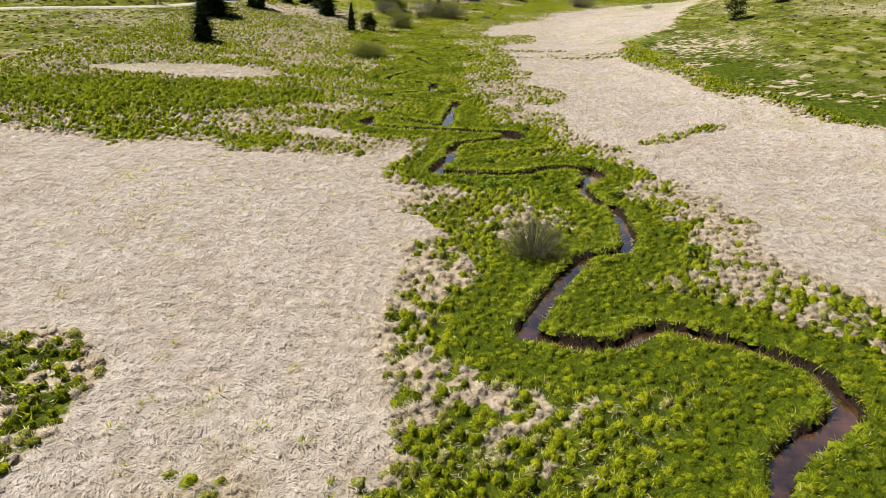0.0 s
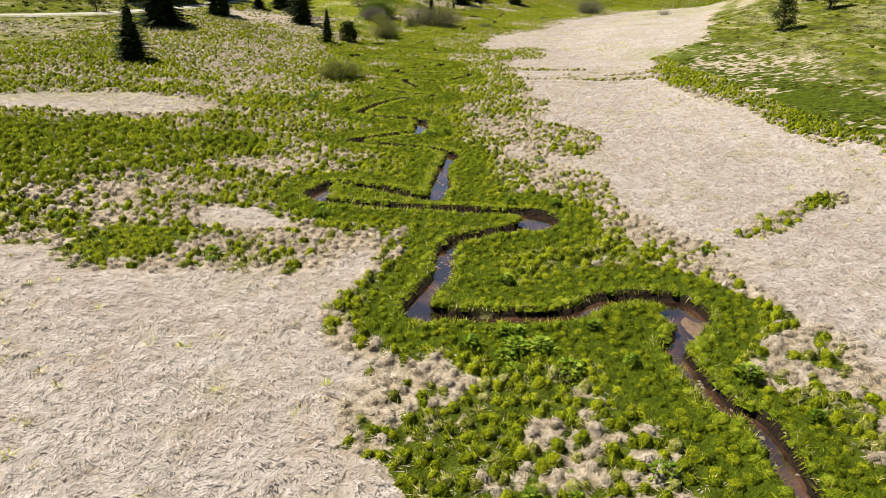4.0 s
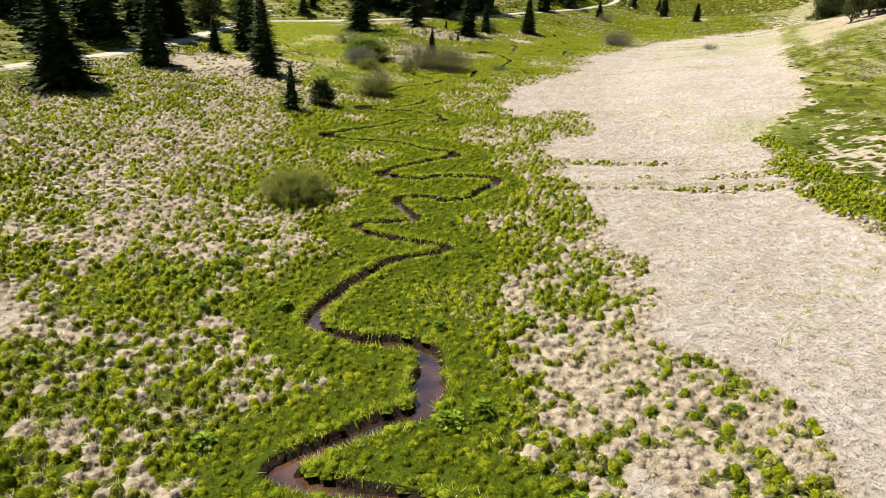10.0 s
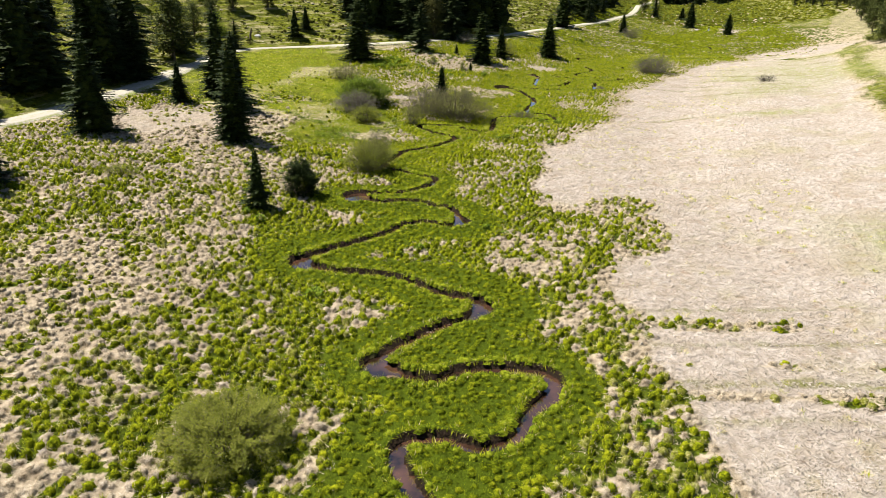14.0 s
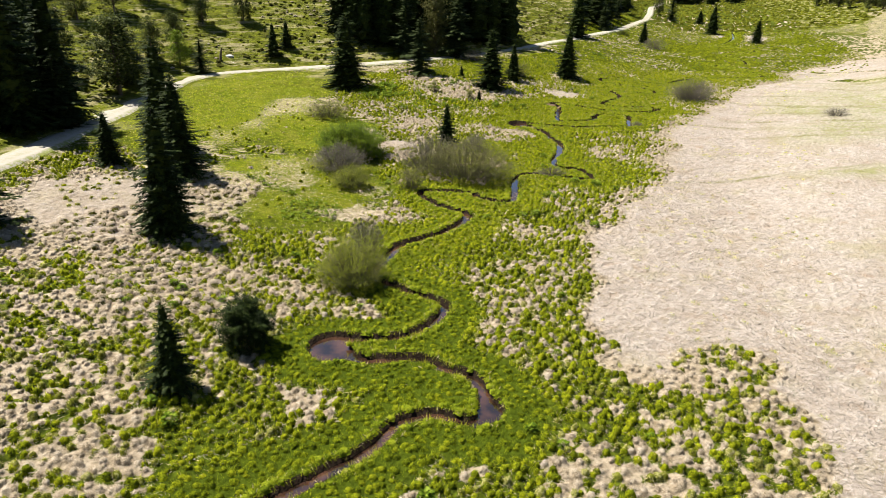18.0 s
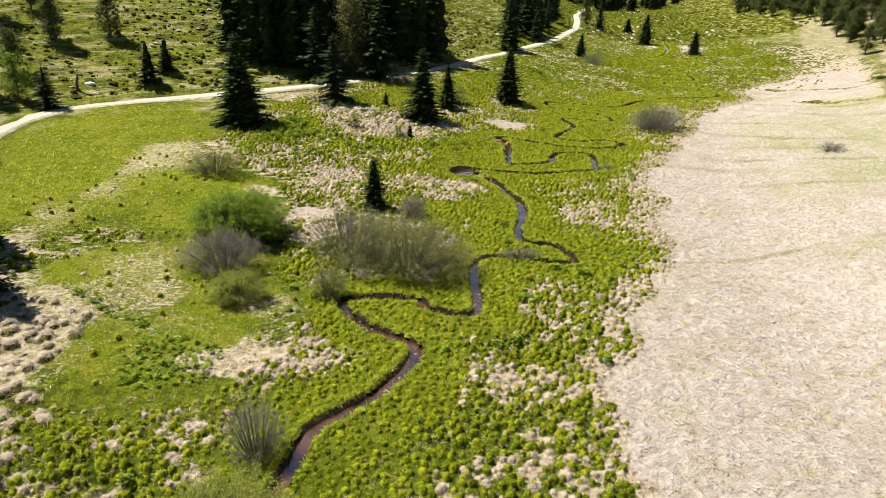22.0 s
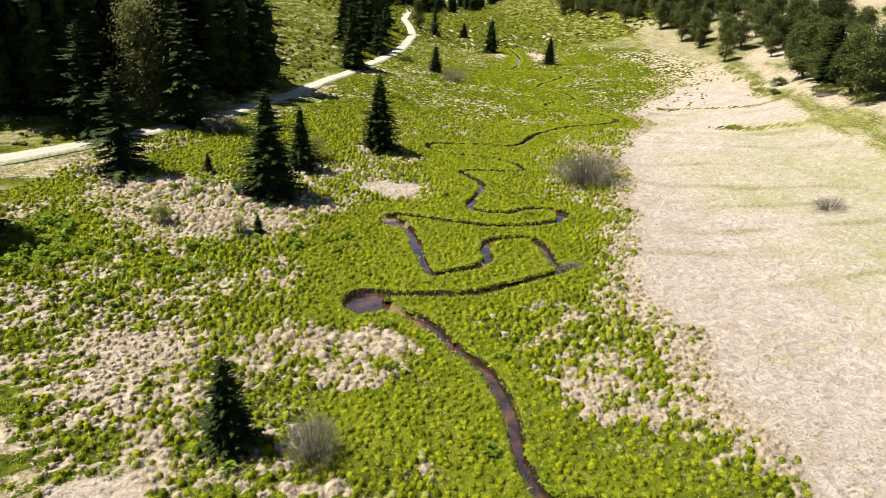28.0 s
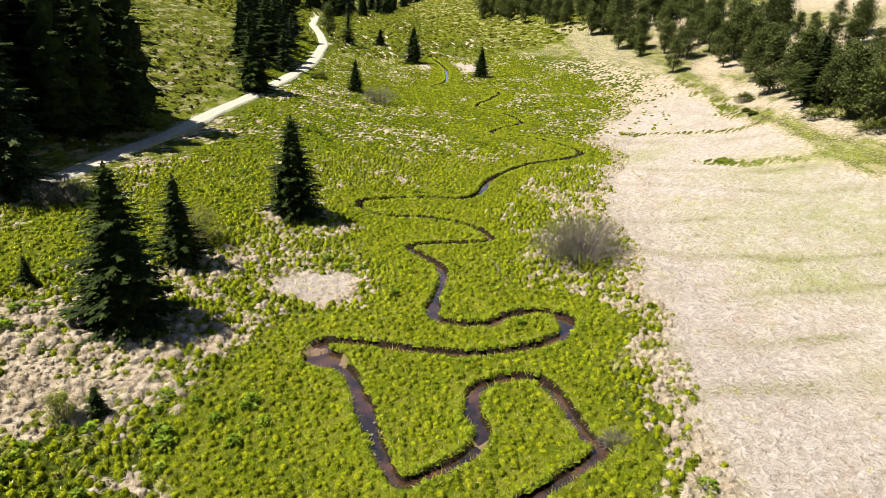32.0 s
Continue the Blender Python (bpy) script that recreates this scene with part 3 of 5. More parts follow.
# a wash of new green over the dry grass: middle, radii
NEW_GREEN = [(49, 152, 12, 15), (40, 155, 6, 4), (40, 143, 9, 7), (56, 168, 8, 5), (24, 92, 5, 5), (-27, 62, 9, 5), (52, 182, 8, 2.5), (33, 128, 6, 2)]


# smooth short turf without tussocks: middle, radii, turn
LAWN = [(-14.5, 124.5, 8.5, 10.5, 0), (-25, 147, 10.5, 22, 0), (-14.5, 140, 6, 8, 0)]


def blob(x, y, cx, cy, rx, ry, turn):
    c, s = math.cos(radians(turn)), math.sin(radians(turn))
    u, v = ((x - cx) * c + (y - cy) * s) / rx, ((y - cy) * c - (x - cx) * s) / ry
    return u * u + v * v


def dryness(x, y, d):
    """0 lush, 1 dry; d is the distance from the stream's edge."""
    wob = (lumps(x, y, 3.5, 1) - 0.5) * 2.2 + (lumps(x, y, 1.3, 2) - 0.5) * 1.2
    edge, foot = np.interp(y, DRY_EDGE[:, 0], DRY_EDGE[:, 1]), np.interp(y, SLOPE_FOOT[:, 0], SLOPE_FOOT[:, 1])
    value = np.where(y < 118, 0.32, np.interp(y, [118, 140, 160, 172], [0.33, 0.36, 0.36, 0.30])) + 0.34 * (lumps(x, y, 11, 4) - 0.5) + np.clip((axis(y) - x - 10) * 0.006, 0, 0.08)
    value = np.where(track_side(x, y) > 1.5, 0.22 + 0.34 * (lumps(x, y, 6, 5) - 0.5), value)
    k = np.clip((x - edge + wob) / 4.6 + 0.36, 0, 1)
    value = value * (1 - k) + k
    value = np.where(y > 195, np.minimum(value, 0.50 + 0.45 * np.clip((215 - y) / 20, 0, 1)), value)
    late = np.clip((y - 112 + 6 * wob) / 30, 0, 1)
    strip = np.clip((x - foot + wob) / 2.0, 0, 1) * (1 - np.clip((x - foot - 4.5 + wob) / 2.5, 0, 1))
    value = value * (1 - strip) + (0.25 + 0.16 * late) * strip
    slope = np.clip((x - foot - 3.8 - 1.7 * late + wob) / (2 + late), 0, 1)
    value = value * (1 - slope) + slope * (0.33 + 0.21 * late + 0.4 * (lumps(x, y, 8, 6) - 0.5))
    value = np.where(y > 275, np.minimum(value, 0.34), value)
    for cx, cy, rx, ry, turn, dry in PATCHES:
        q = np.sqrt(blob(x, y, cx, cy, rx, ry, turn)) + wob * 0.45 / min(rx, ry) ** 0.7
        k = np.clip((1.22 - q) / 0.45, 0, 1)
        value = value * (1 - k) + dry * k
    reach = np.where(y < 112, 0.5 + 1.2 * lumps(x, y, 5, 7), 0.6 + 1.6 * lumps(x, y, 5, 7))
    k = np.clip((d - reach) / 1.4, 0, 1)
    return 0.1 * (1 - k) + value * k


def lawn(x, y):
    """1 on the smooth turf, 0 among the tussocks."""
    value = np.zeros(np.shape(x))
    for cx, cy, rx, ry, turn in LAWN:
        value = np.maximum(value, np.clip(3.2 - 2.6 * np.sqrt(blob(x, y, cx, cy, rx, ry, turn)) - 0.8 * lumps(x, y, 2.5, 17), 0, 1))
    return value


CELL = 0.37


def tussock_centres(ix, iy):
    """The shaken middle of a tussock, and its size; the rows run aslant and every other one is shifted."""
    u, v = (ix + 0.5 * (iy % 2) + 0.95 * (hash2(ix, iy, 71) - 0.5)) * CELL, (iy + 0.5 + 0.95 * (hash2(ix, iy, 72) - 0.5)) * CELL
    return u + 0.25 * (lumps(u, v, 1.9, 75) - 0.5), v + 0.5 * (lumps(u, v, 2.3, 76) - 0.5), 0.35 + 1.1 * hash2(ix, iy, 73) ** 1.3


def mounds(x, y):
    """Rounded tussock mounds from 0 to about 1."""
    ix, iy = np.floor(x / CELL).astype(np.int64), np.floor(y / CELL).astype(np.int64)
    best, near, luck = np.zeros(x.shape), np.full(x.shape, 9.0), np.zeros(x.shape)
    for i in (-1, 0, 1):
        for j in (-1, 0, 1):
            cx, cy, size = tussock_centres(ix + i, iy + j)
            q = ((x - cx) ** 2 + (y - cy) ** 2) / (0.20 * (0.55 + 0.45 * size)) ** 2
            best = np.maximum(best, size * np.clip(1 - q, 0, 1) ** 0.7)
            luck = np.where(q < near, hash2(ix + i, iy + j, 74), luck)
            near = np.minimum(near, q)
    return best, luck


def strawness(x, y, dry, luck):
    """Which tussocks are dead straw (1) and which are green (0)."""
    grain = ((lumps(x, y, 1.7, 14) - 0.5) * 0.45 + (lumps(x, y, 4.6, 15) - 0.5) * 0.25 + (luck - 0.5) * 0.75) * np.clip((dry - 0.14) / 0.14, 0, 1)
    return np.clip((dry + grain * np.clip((1.08 - dry) * 3, 0, 1) - 0.325) / 0.38, 0, 1)


def wornness(x, y):
    value = np.zeros(x.shape)
    bend = 0.9 * (lumps(x, y, 4.0, 81) - 0.5)
    for cx, cy, rx, ry, turn in WORN:
        value = np.maximum(value, np.clip(1.7 - 1.1 * np.sqrt(blob(x + bend, y + bend, cx, cy, rx, ry + 0.03, turn)), 0, 1))
    return value * np.clip(2.0 * lumps(x, y, 2.6, 82) - 0.35, 0, 1)


def freshness(x, y):
    value = np.zeros(x.shape)
    for cx, cy, rx, ry in NEW_GREEN:
        value = np.maximum(value, 1.0 * np.clip(1.6 - np.sqrt(blob(x, y, cx, cy, rx, ry, 0)) - 0.6 * lumps(x, y, 4, 8), 0, 1))
    return value


# ---- helpers for things ----
def mesh_from(name, verts, tris, mat, smooth=False):
    me = bpy.data.meshes.new(name)
    verts, tris = np.asarray(verts, np.float32), np.asarray(tris, np.int32)
    me.vertices.add(len(verts))
    me.vertices.foreach_set("co", verts.ravel())
    me.loops.add(tris.size)
    me.loops.foreach_set("vertex_index", tris.ravel())
    me.polygons.add(len(tris))
    me.polygons.foreach_set("loop_start", np.arange(0, tris.size, tris.shape[1], dtype=np.int32))
    if smooth:
        me.polygons.foreach_set("use_smooth", np.ones(len(tris), bool))
    me.materials.append(mat)
    me.update(calc_edges=True)
    return me


def part(name, me, parent, label=""):
    ob = new(name, me)
    ob.parent = parent
    return tagged(ob, label)


def field(me, name, values):
    me.attributes.new(name, "FLOAT", "POINT").data.foreach_set("value", np.asarray(values, np.float32))


# ---- the ground ----
def growing(start, step, end, growth=1.16):
    out = [start]
    while out[-1] < end:
        step *= growth
        out.append(out[-1] + step)
    return out


def build_ground():
    near = list(np.arange(-14, 14.01, 0.22))
    mid = list(np.arange(14.5, 36, 0.52))
    far = growing(mid[-1], 0.6, 900, 1.24)
    u = np.array([-v for v in reversed(mid + far[1:])] + near + mid + far[1:])
    rows = np.array([-v for v in reversed(growing(-3, 0.6, 300, 1.25)[1:])] + list(np.arange(3.0, 172, 0.27)) + list(np.arange(172, 240, 0.5)) + growing(240, 0.5, 1400, 1.12))
    uu, yy = np.meshgrid(u, rows)
    xx = uu + axis(yy)
    x, y = xx.ravel(), yy.ravel()
    d, near_to = to_stream(x, y)
    # draw the grid onto the stream's edge
    for i in np.nonzero(np.abs(d) < 0.135)[0]:
        k = near_to[i]
        wx, wy = x[i] - BANK[k, 0], y[i] - BANK[k, 1]
        far_off = math.hypot(wx, wy) or 1.0
        x[i], y[i] = BANK[k, 0] + wx / far_off * HALF[k], BANK[k, 1] + wy / far_off * HALF[k]
        d[i] = 0.0
    dry = dryness(x, y, d)
    tall = 0.06 + 0.05 * np.clip((dry - 0.7) * 5, 0, 1)
    z = land(x, y)
    side = track_side(x, y)
    calm = np.clip((np.abs(side) - 1.7) / 1.5, 0, 1)
    mound, luck = mounds(x, y)
    z += tall * (mound - 0.4) * calm * np.clip(d / 0.6, 0, 1) + 0.06 * (lumps(x, y, 0.9, 13) - 0.5) * calm
    inside = d < -0.01
    z = np.where(inside, rise(y) - 0.45, z)
    z = np.where((d >= -0.01) & (d < 0.5), z + 0.10 * (1 - d / 0.5), z)
    gravel = np.zeros(len(x))
    for cx, cy, rx, ry in BARS:
        k = np.clip(1.5 - blob(x, y, cx, cy, rx, ry, 0), 0, 1) * inside
        gravel = np.maximum(gravel, np.clip(k * 2, 0, 1))
        z = np.maximum(z, np.where(k > 0, rise(y) - 0.45 + 0.36 * k, -99))
    z = np.where(side > 1.5, z - 0.04, z)
    n, m = len(rows), len(u)
    at = np.arange(n * m).reshape(n, m)
    quads = np.stack([at[:-1, :-1], at[:-1, 1:], at[1:, 1:], at[1:, :-1]], -1).reshape(-1, 4)
    even = np.clip((np.abs(x - axis(y)) - 30) / 8 + np.clip((y - 235) / 20, 0, 1), 0, 1)
    turf = lawn(x, y)
    even = even * (1 - turf)
    me = mesh_from("ground", np.stack([x, y, z], 1), quads, GROUND, True)
    field(me, "dry", (strawness(x, y, dry, luck) * (1 - turf) + turf * np.clip((dry - 0.2) * 1.5, 0, 0.6)) * (1 - even) + even * np.clip((dry - 0.1) / 0.8, 0, 1))
    field(me, "gravel", gravel)
    field(me, "field", np.minimum(dry, 1 - 0.88 * turf))
    field(me, "sedge", np.clip((118 - y) / 10, 0, 1))
    field(me, "outer", even)
    field(me, "soil", np.clip(inside * 1.0 + 0.56 * ((d < 0.03) & ~inside) - gravel, 0, 1))
    field(me, "fresh", freshness(x, y))
    field(me, "worn", wornness(x, y))
    tagged(new("ground", me), "uneven wet meadow of green and straw-dry grass", "ground", kind="structure")
    # the water lies in the same bed
    wet = (d[quads] < 0.12).any(1) & (np.abs(x - axis(y))[quads] < 16).all(1)
    used, inverse = np.unique(quads[wet], return_inverse=True)
    pool = np.stack([x[used], y[used], rise(y[used]) - 0.17], 1)
    tagged(new("water", mesh_from("water", pool, inverse.reshape(-1, 4), WATER, True)), "shallow peat-brown stream winding between grassy banks", "stream", kind="structure")


build_ground()


def build_track():
    p = []
    for a, b in zip(TRACK[:-1], TRACK[1:]):
        for k in np.arange(0, 1, 0.7 / np.hypot(*(b - a))):
            p.append(a + (b - a) * k)
    p = np.array([q for q in p if -120 < q[0] < 80])
    for _ in range(8):
        p[1:-1] = (p[:-2] + 2 * p[1:-1] + p[2:]) / 4
    along = np.gradient(p, axis=0)
    normal = np.stack([-along[:, 1], along[:, 0]], 1) / np.hypot(*along.T)[:, None]
    across = np.array([-1.4, -1.15, -0.7, -0.22, 0.22, 0.7, 1.15, 1.4])
    wide = 1 + 0.14 * (lumps(p[:, 0], p[:, 1], 2.5, 21) - 0.5)
    wide *= np.interp(p[:, 1], [168, 195], [1.0, 0.74])
    x = p[:, :1] + normal[:, :1] * across * wide[:, None]
    y = p[:, 1:] + normal[:, 1:] * across * wide[:, None]
    x[:, 0] += 0.25 * (lumps(p[:, 0], p[:, 1], 0.8, 22) - 0.5)
    z = np.maximum.reduce([land(p[:, 0] + normal[:, 0] * s, p[:, 1] + normal[:, 1] * s) for s in (-1.4, -0.7, 0, 0.7, 1.4)])[:, None] + np.array([-0.16, 0.05, 0.03, 0.07, 0.07, 0.03, 0.05, -0.16])
    n, m = x.shape
    at = np.arange(n * m).reshape(n, m)
    quads = np.stack([at[:-1, :-1], at[:-1, 1:], at[1:, 1:], at[1:, :-1]], -1).reshape(-1, 4)
    me = mesh_from("track", np.stack([x.ravel(), y.ravel(), z.ravel()], 1), quads, TRACK_STONE, True)
    field(me, "verge", np.tile(np.array([1, 0.7, 0.0, 0.3, 0.3, 0.0, 0.7, 1]), n))
    tagged(new("track", me), "pale gravel farm track along the foot of the hill", "track", kind="structure")


build_track()


# ---- conifers ----
def spruce_crown(seed, ragged=0.25, sparse=1.0, wide=0.19, step=0.040, fine=False, core=0.6):
    """A crown 1 high with drooping sprays in whorls; returns corners and triangles."""
    r = random.Random(seed)
    verts, tris = [], []

    def spray(p, way, size, flat):
        side = Vector((-way.y, way.x, 0)).normalized() * size * (0.2 if fine else 0.3)
        tip = p + way * size
        drop = Vector((0, 0, -size * flat))
        i = len(verts)
        verts.extend([p - side * 0.25, p + side * 0.25, p + way * size * 0.5 + side + drop * 0.8, tip + drop, p + way * size * 0.5 - side + drop * 0.8])
        tris.extend([(i, i + 1, i + 2), (i, i + 2, i + 3), (i, i + 3, i + 4)])

    z, turn = 0.05, 0.0
    while z < 0.985:
        reach = wide * 1.12 * (1 - z) ** 0.60 * (1 + ragged * (r.random() - 0.5)) + 0.012
        if z < 0.12:
            reach *= 0.82 + z * 1.5
        count = max(6, int(16 * sparse * (1 - z * 0.55)))
        for k in range(count):
            a = turn + 2 * math.pi * (k + r.uniform(-0.3, 0.3)) / count
            long = reach * r.uniform(1 - ragged * 1.3, 1.1)
            out = Vector((math.cos(a), math.sin(a), 0))
            shift = r.uniform(-0.55, 0.55) * step
            lift = 0.25 - 0.75 * (1 - z) + r.uniform(-0.15, 0.15)
            for s in ((0.22, 0.38, 0.52, 0.66, 0.80, 0.94) if fine else (0.25, 0.55, 0.8)):
                p = Vector((0, 0, z + shift)) + out * long * s + Vector((0, 0, lift * long * s * 0.6))
                for turn_by in ((-0.95, -0.3, 0.3, 0.95) if s < 0.8 else (-0.6, -0.2, 0.2, 0.6)):
                    b = a + turn_by + r.uniform(-0.2, 0.2)
                    way = Vector((math.cos(b), math.sin(b), r.uniform(-0.1, 0.18)))
                    spray(p, way, (long * (0.52 - 0.25 * s) + 0.008) * (0.56 if fine else 0.85), r.uniform(0.15, 0.6))
        turn += 0.9
        z += step * (1 - z * 0.35) * r.uniform(0.85, 1.15)
    # the close inner boughs
    rings = 16
    base = len(verts)
    for k in range(rings):
        z = 0.05 + 0.88 * k / (rings - 1)
        reach = wide * core * (1 - z) ** 0.66
        for j in range(11):
            a, q = 0.571 * (j + 0.5 * (k % 2)), reach * r.uniform(0.5, 1.3)
            verts.append(Vector((q * math.cos(a), q * math.sin(a), z + r.uniform(-0.025, 0.02))))
    for k in range(rings - 1):
        for j in range(11):
            a, b = base + 11 * k + j, base + 11 * k + (j + 1) % 11
            tris.extend([(a, b, b + 11), (a, b + 11, a + 11)])
    spray(Vector((0, 0, 0.96)), Vector((0.05, 0, 1)), 0.05, 0)
    spray(Vector((0, 0, 0.95)), Vector((0, 0.1, 1)), 0.05, 0)
    return verts, tris


def tube(points, radii, sides=5):
    """Corners and triangles of a bent tapering stem."""
    verts, tris = [], []
    for p, r in zip(points, radii):
        for k in range(sides):
            a = 2 * math.pi * k / sides
            verts.append(Vector((p[0] + r * math.cos(a), p[1] + r * math.sin(a), p[2])))
    for i in range(len(points) - 1):
        for k in range(sides):
            a, b = i * sides + k, i * sides + (k + 1) % sides
            tris.extend([(a, b, b + sides), (a, b + sides, a + sides)])
    return verts, tris


def joined(pieces):
    verts, tris = [], []
    for v, t in pieces:
        n = len(verts)
        verts.extend(v)
        tris.extend((a + n, b + n, c + n) for a, b, c in t)
    return verts, tris


def make_spruce(seed, label, group, mat=NEEDLES, **shape):
    tree = tagged(new("spruce_tree"), label, "spruce", group)
    v, t = tube([(0, 0, -0.03), (0, 0, 0.3), (0.004, 0, 0.65), (0, 0.003, 0.97)], [0.022, 0.016, 0.009, 0.002], 7)
    part("trunk", mesh_from("trunk", v, t, BARK, True), tree)
    v, t = spruce_crown(seed, **shape)
    part("crown", mesh_from("crown", v, t, mat), tree)
    return tree


def make_pine(seed, label, group, mat, clumps=52, low=0.06, wide=0.3, name="pine_tree", kind="pine", leaf=0.62, each=38):
    """A pine with an uneven crown of needle clumps on limbs, 1 high."""
    r = random.Random(seed)
    tree = tagged(new(name), label, kind, group)
    stems = [tube([(0, 0, -0.03), (0.01, 0, 0.35), (0.02, 0.015, 0.7), (0.01, 0.02, 0.95)], [0.022, 0.017, 0.010, 0.003], 7)]
    verts, tris = [], []
    for c in range(clumps):
        z = low + (0.96 - low) * (c + r.random()) / clumps
        shape = (1.04 - z) ** 0.65 * min(1, 0.45 + 3 * (z - low))
        a, long = r.uniform(0, 6.283), wide * shape * r.uniform(0.45, 1.1)
        end = Vector((math.cos(a) * long, math.sin(a) * long, z + r.uniform(-0.03, 0.06)))
        root = Vector((0.01, 0.01, z - 0.09 - long * 0.2))
        stems.append(tube([root, end], [0.007, 0.002], 3))
        size = r.uniform(0.05, 0.085)
        for _ in range(each):
            p = end + Vector((r.gauss(0, size), r.gauss(0, size), r.gauss(0, size * 0.55)))
            b, up = r.uniform(0, 6.283), r.uniform(-0.1, 1.5)
            way = Vector((math.cos(b), math.sin(b), up)).normalized() * r.uniform(0.05, 0.095) * leaf
            side = Vector((-way.y, way.x, r.uniform(-0.02, 0.02))) * 0.5
            i = len(verts)
            verts.extend([p - side, p + side, p + way])
            tris.append((i, i + 1, i + 2))
    v, t = joined(stems)
    part("trunk", mesh_from("trunk", v, t, BARK, True), tree)
    part("crown", mesh_from("crown", verts, tris, mat), tree)
    return tree


def plant(model, x, y, tall, wide=None, turn=0.0, sink=0.0):
    wide = tall if wide is None else wide
    return Matrix.Translation((x, y, height(x, y) - sink)) @ Matrix.Rotation(turn, 4, "Z") @ Matrix.Diagonal((wide, wide, tall, 1))


def stand(models, places, seed, group=""):
    """Set one copy at each place (x, y, height, width factor); the models themselves take the first places."""
    r = random.Random(seed)
    free = list(models)
    for n, (x, y, tall, stout) in enumerate(places):
        m = plant(None, x, y, tall, tall * stout, r.uniform(0, 6.28))
        k = n % len(models)
        if free and models[k] in free:
            free.remove(models[k])
            models[k].matrix_basis = m
        else:
            model = models[k]
            ob = copy_thing(model, Matrix.Identity(4))
            ob.matrix_basis = m


# spruces that stand alone in the meadow and along the track
LONE = [(-26.3, 73.8, 4.7, 1.6), (-33, 97.5, 8.2, 1.8), (-30.6, 111, 7.5, 1.5), (-26.3, 129.5, 9.2, 1.15), (-28.9, 125, 4.0, 1.4), (-51, 143, 6.0, 1.3), (-38.6, 130, 13.5, 1.0), (-37.4, 134.6, 12.5, 1.0), (-40.6, 132.6, 14.5, 1.0), (-19.8, 112.8, 8.0, 1.1), (-22.8, 123.6, 7.6, 1.15),
        (-13.8, 97.4, 4.0, 1.15), (-15.3, 161, 8.8, 1.5), (3.4, 166.2, 7.8, 1.4), (6.9, 171.8, 5.3, 1.35), (15.7, 178.3, 7.0, 1.35), (-2.6, 139.4, 3.9, 1.25),
        (24, 217, 9.4, 1.4), (38.9, 221, 4.2, 1.5), (74, 287, 3.8, 2.0), (66, 255, 7.1, 1.6), (69, 235.2, 5.2, 1.5), (73.6, 177.2, 7.5, 1.4), (-27.6, 174.2, 4.6, 1.4), (-26.3, 177.2, 3.8, 1.3), (1.5, 159.5, 1.3, 1.6), (-0.5, 171, 1.6, 1.5)]
stand([make_spruce(s, "dark green spruce with branches down to the grass", "spruces in the meadow", ragged=0.35 + 0.12 * s, sparse=1.05, wide=0.195, step=0.036, fine=True) for s in range(3)], LONE, 5)

# the tall dark stand above the track
r = random.Random(12)
STAND = []
for k in range(30):
    t = k / 29
    x, y = -13 + 24 * t + r.uniform(-1, 1), 181 + 18.5 * t ** 1.1 + r.uniform(-1, 1)
    off = 2.2 + 4.0 * (k % 3) + r.uniform(0, 1.5)
    STAND.append((x - off * 0.72, y + off * 0.70, r.uniform(12.5, 17.5), r.uniform(0.95, 1.2)))
for x, y in ((-17, 184.5), (-19.5, 186.5), (-15, 189), (-13.5, 185.5)):
    STAND.append((x, y, r.uniform(12.5, 15.5), 1.05))
for k in range(14):
    STAND.append((-39.5 - r.uniform(0, 9), 120 + 2.6 * k + r.uniform(-2, 2) - 6, r.uniform(7.5, 11.5), r.uniform(1.2, 1.5)))
for x, y in ((31, 236), (33.5, 240), (29, 240), (36, 246), (31, 247), (26, 232), (40, 256), (35, 258), (45, 268), (40, 270), (50, 285)):
    STAND.append((x + 1.2, y + 2, r.uniform(7, 10), r.uniform(1.2, 1.6)))
for k in range(34):
    t = k / 33
    STAND.append((62 + 96 * t + r.uniform(-3, 3), 352 + 55 * t + r.uniform(0, 30), r.uniform(8, 13), r.uniform(1.0, 1.4)))
FRONT = [p for p in STAND if 170 < p[1] < 205]
stand([make_spruce(26 + s, "tall dark spruce in a close stand above the track", "spruces above the track", ragged=0.4, wide=0.2, sparse=0.65, step=0.047, fine=True) for s in range(3)], FRONT, 7)
stand([make_spruce(20 + s, "tall dark spruce in a close stand above the track", "spruces above the track", ragged=0.4, wide=0.2, sparse=0.75, step=0.055) for s in range(3)], [p for p in STAND if p not in FRONT], 6)

# looser grey-green conifers between the spruces
stand([make_spruce(60 + s, "grey-green larch-like conifer with loose branches", "loose conifers by the track", LOOSE_NEEDLES, ragged=0.6, sparse=0.9, wide=0.2, step=0.036, fine=True, core=0.22) for s in range(2)],
      [(-6.4, 171.8, 7.7, 1.4), (-39, 152, 8, 1.5), (64, 283, 8.6, 1.1), (-1, 183.5, 11, 1.1), (-9, 181, 9, 1.2), (-36.5, 133, 6.5, 1.4), (33, 233, 6, 1.4), (-34.5, 163.5, 4.5, 1.5), (40.5, 252, 6, 1.3)], 16)

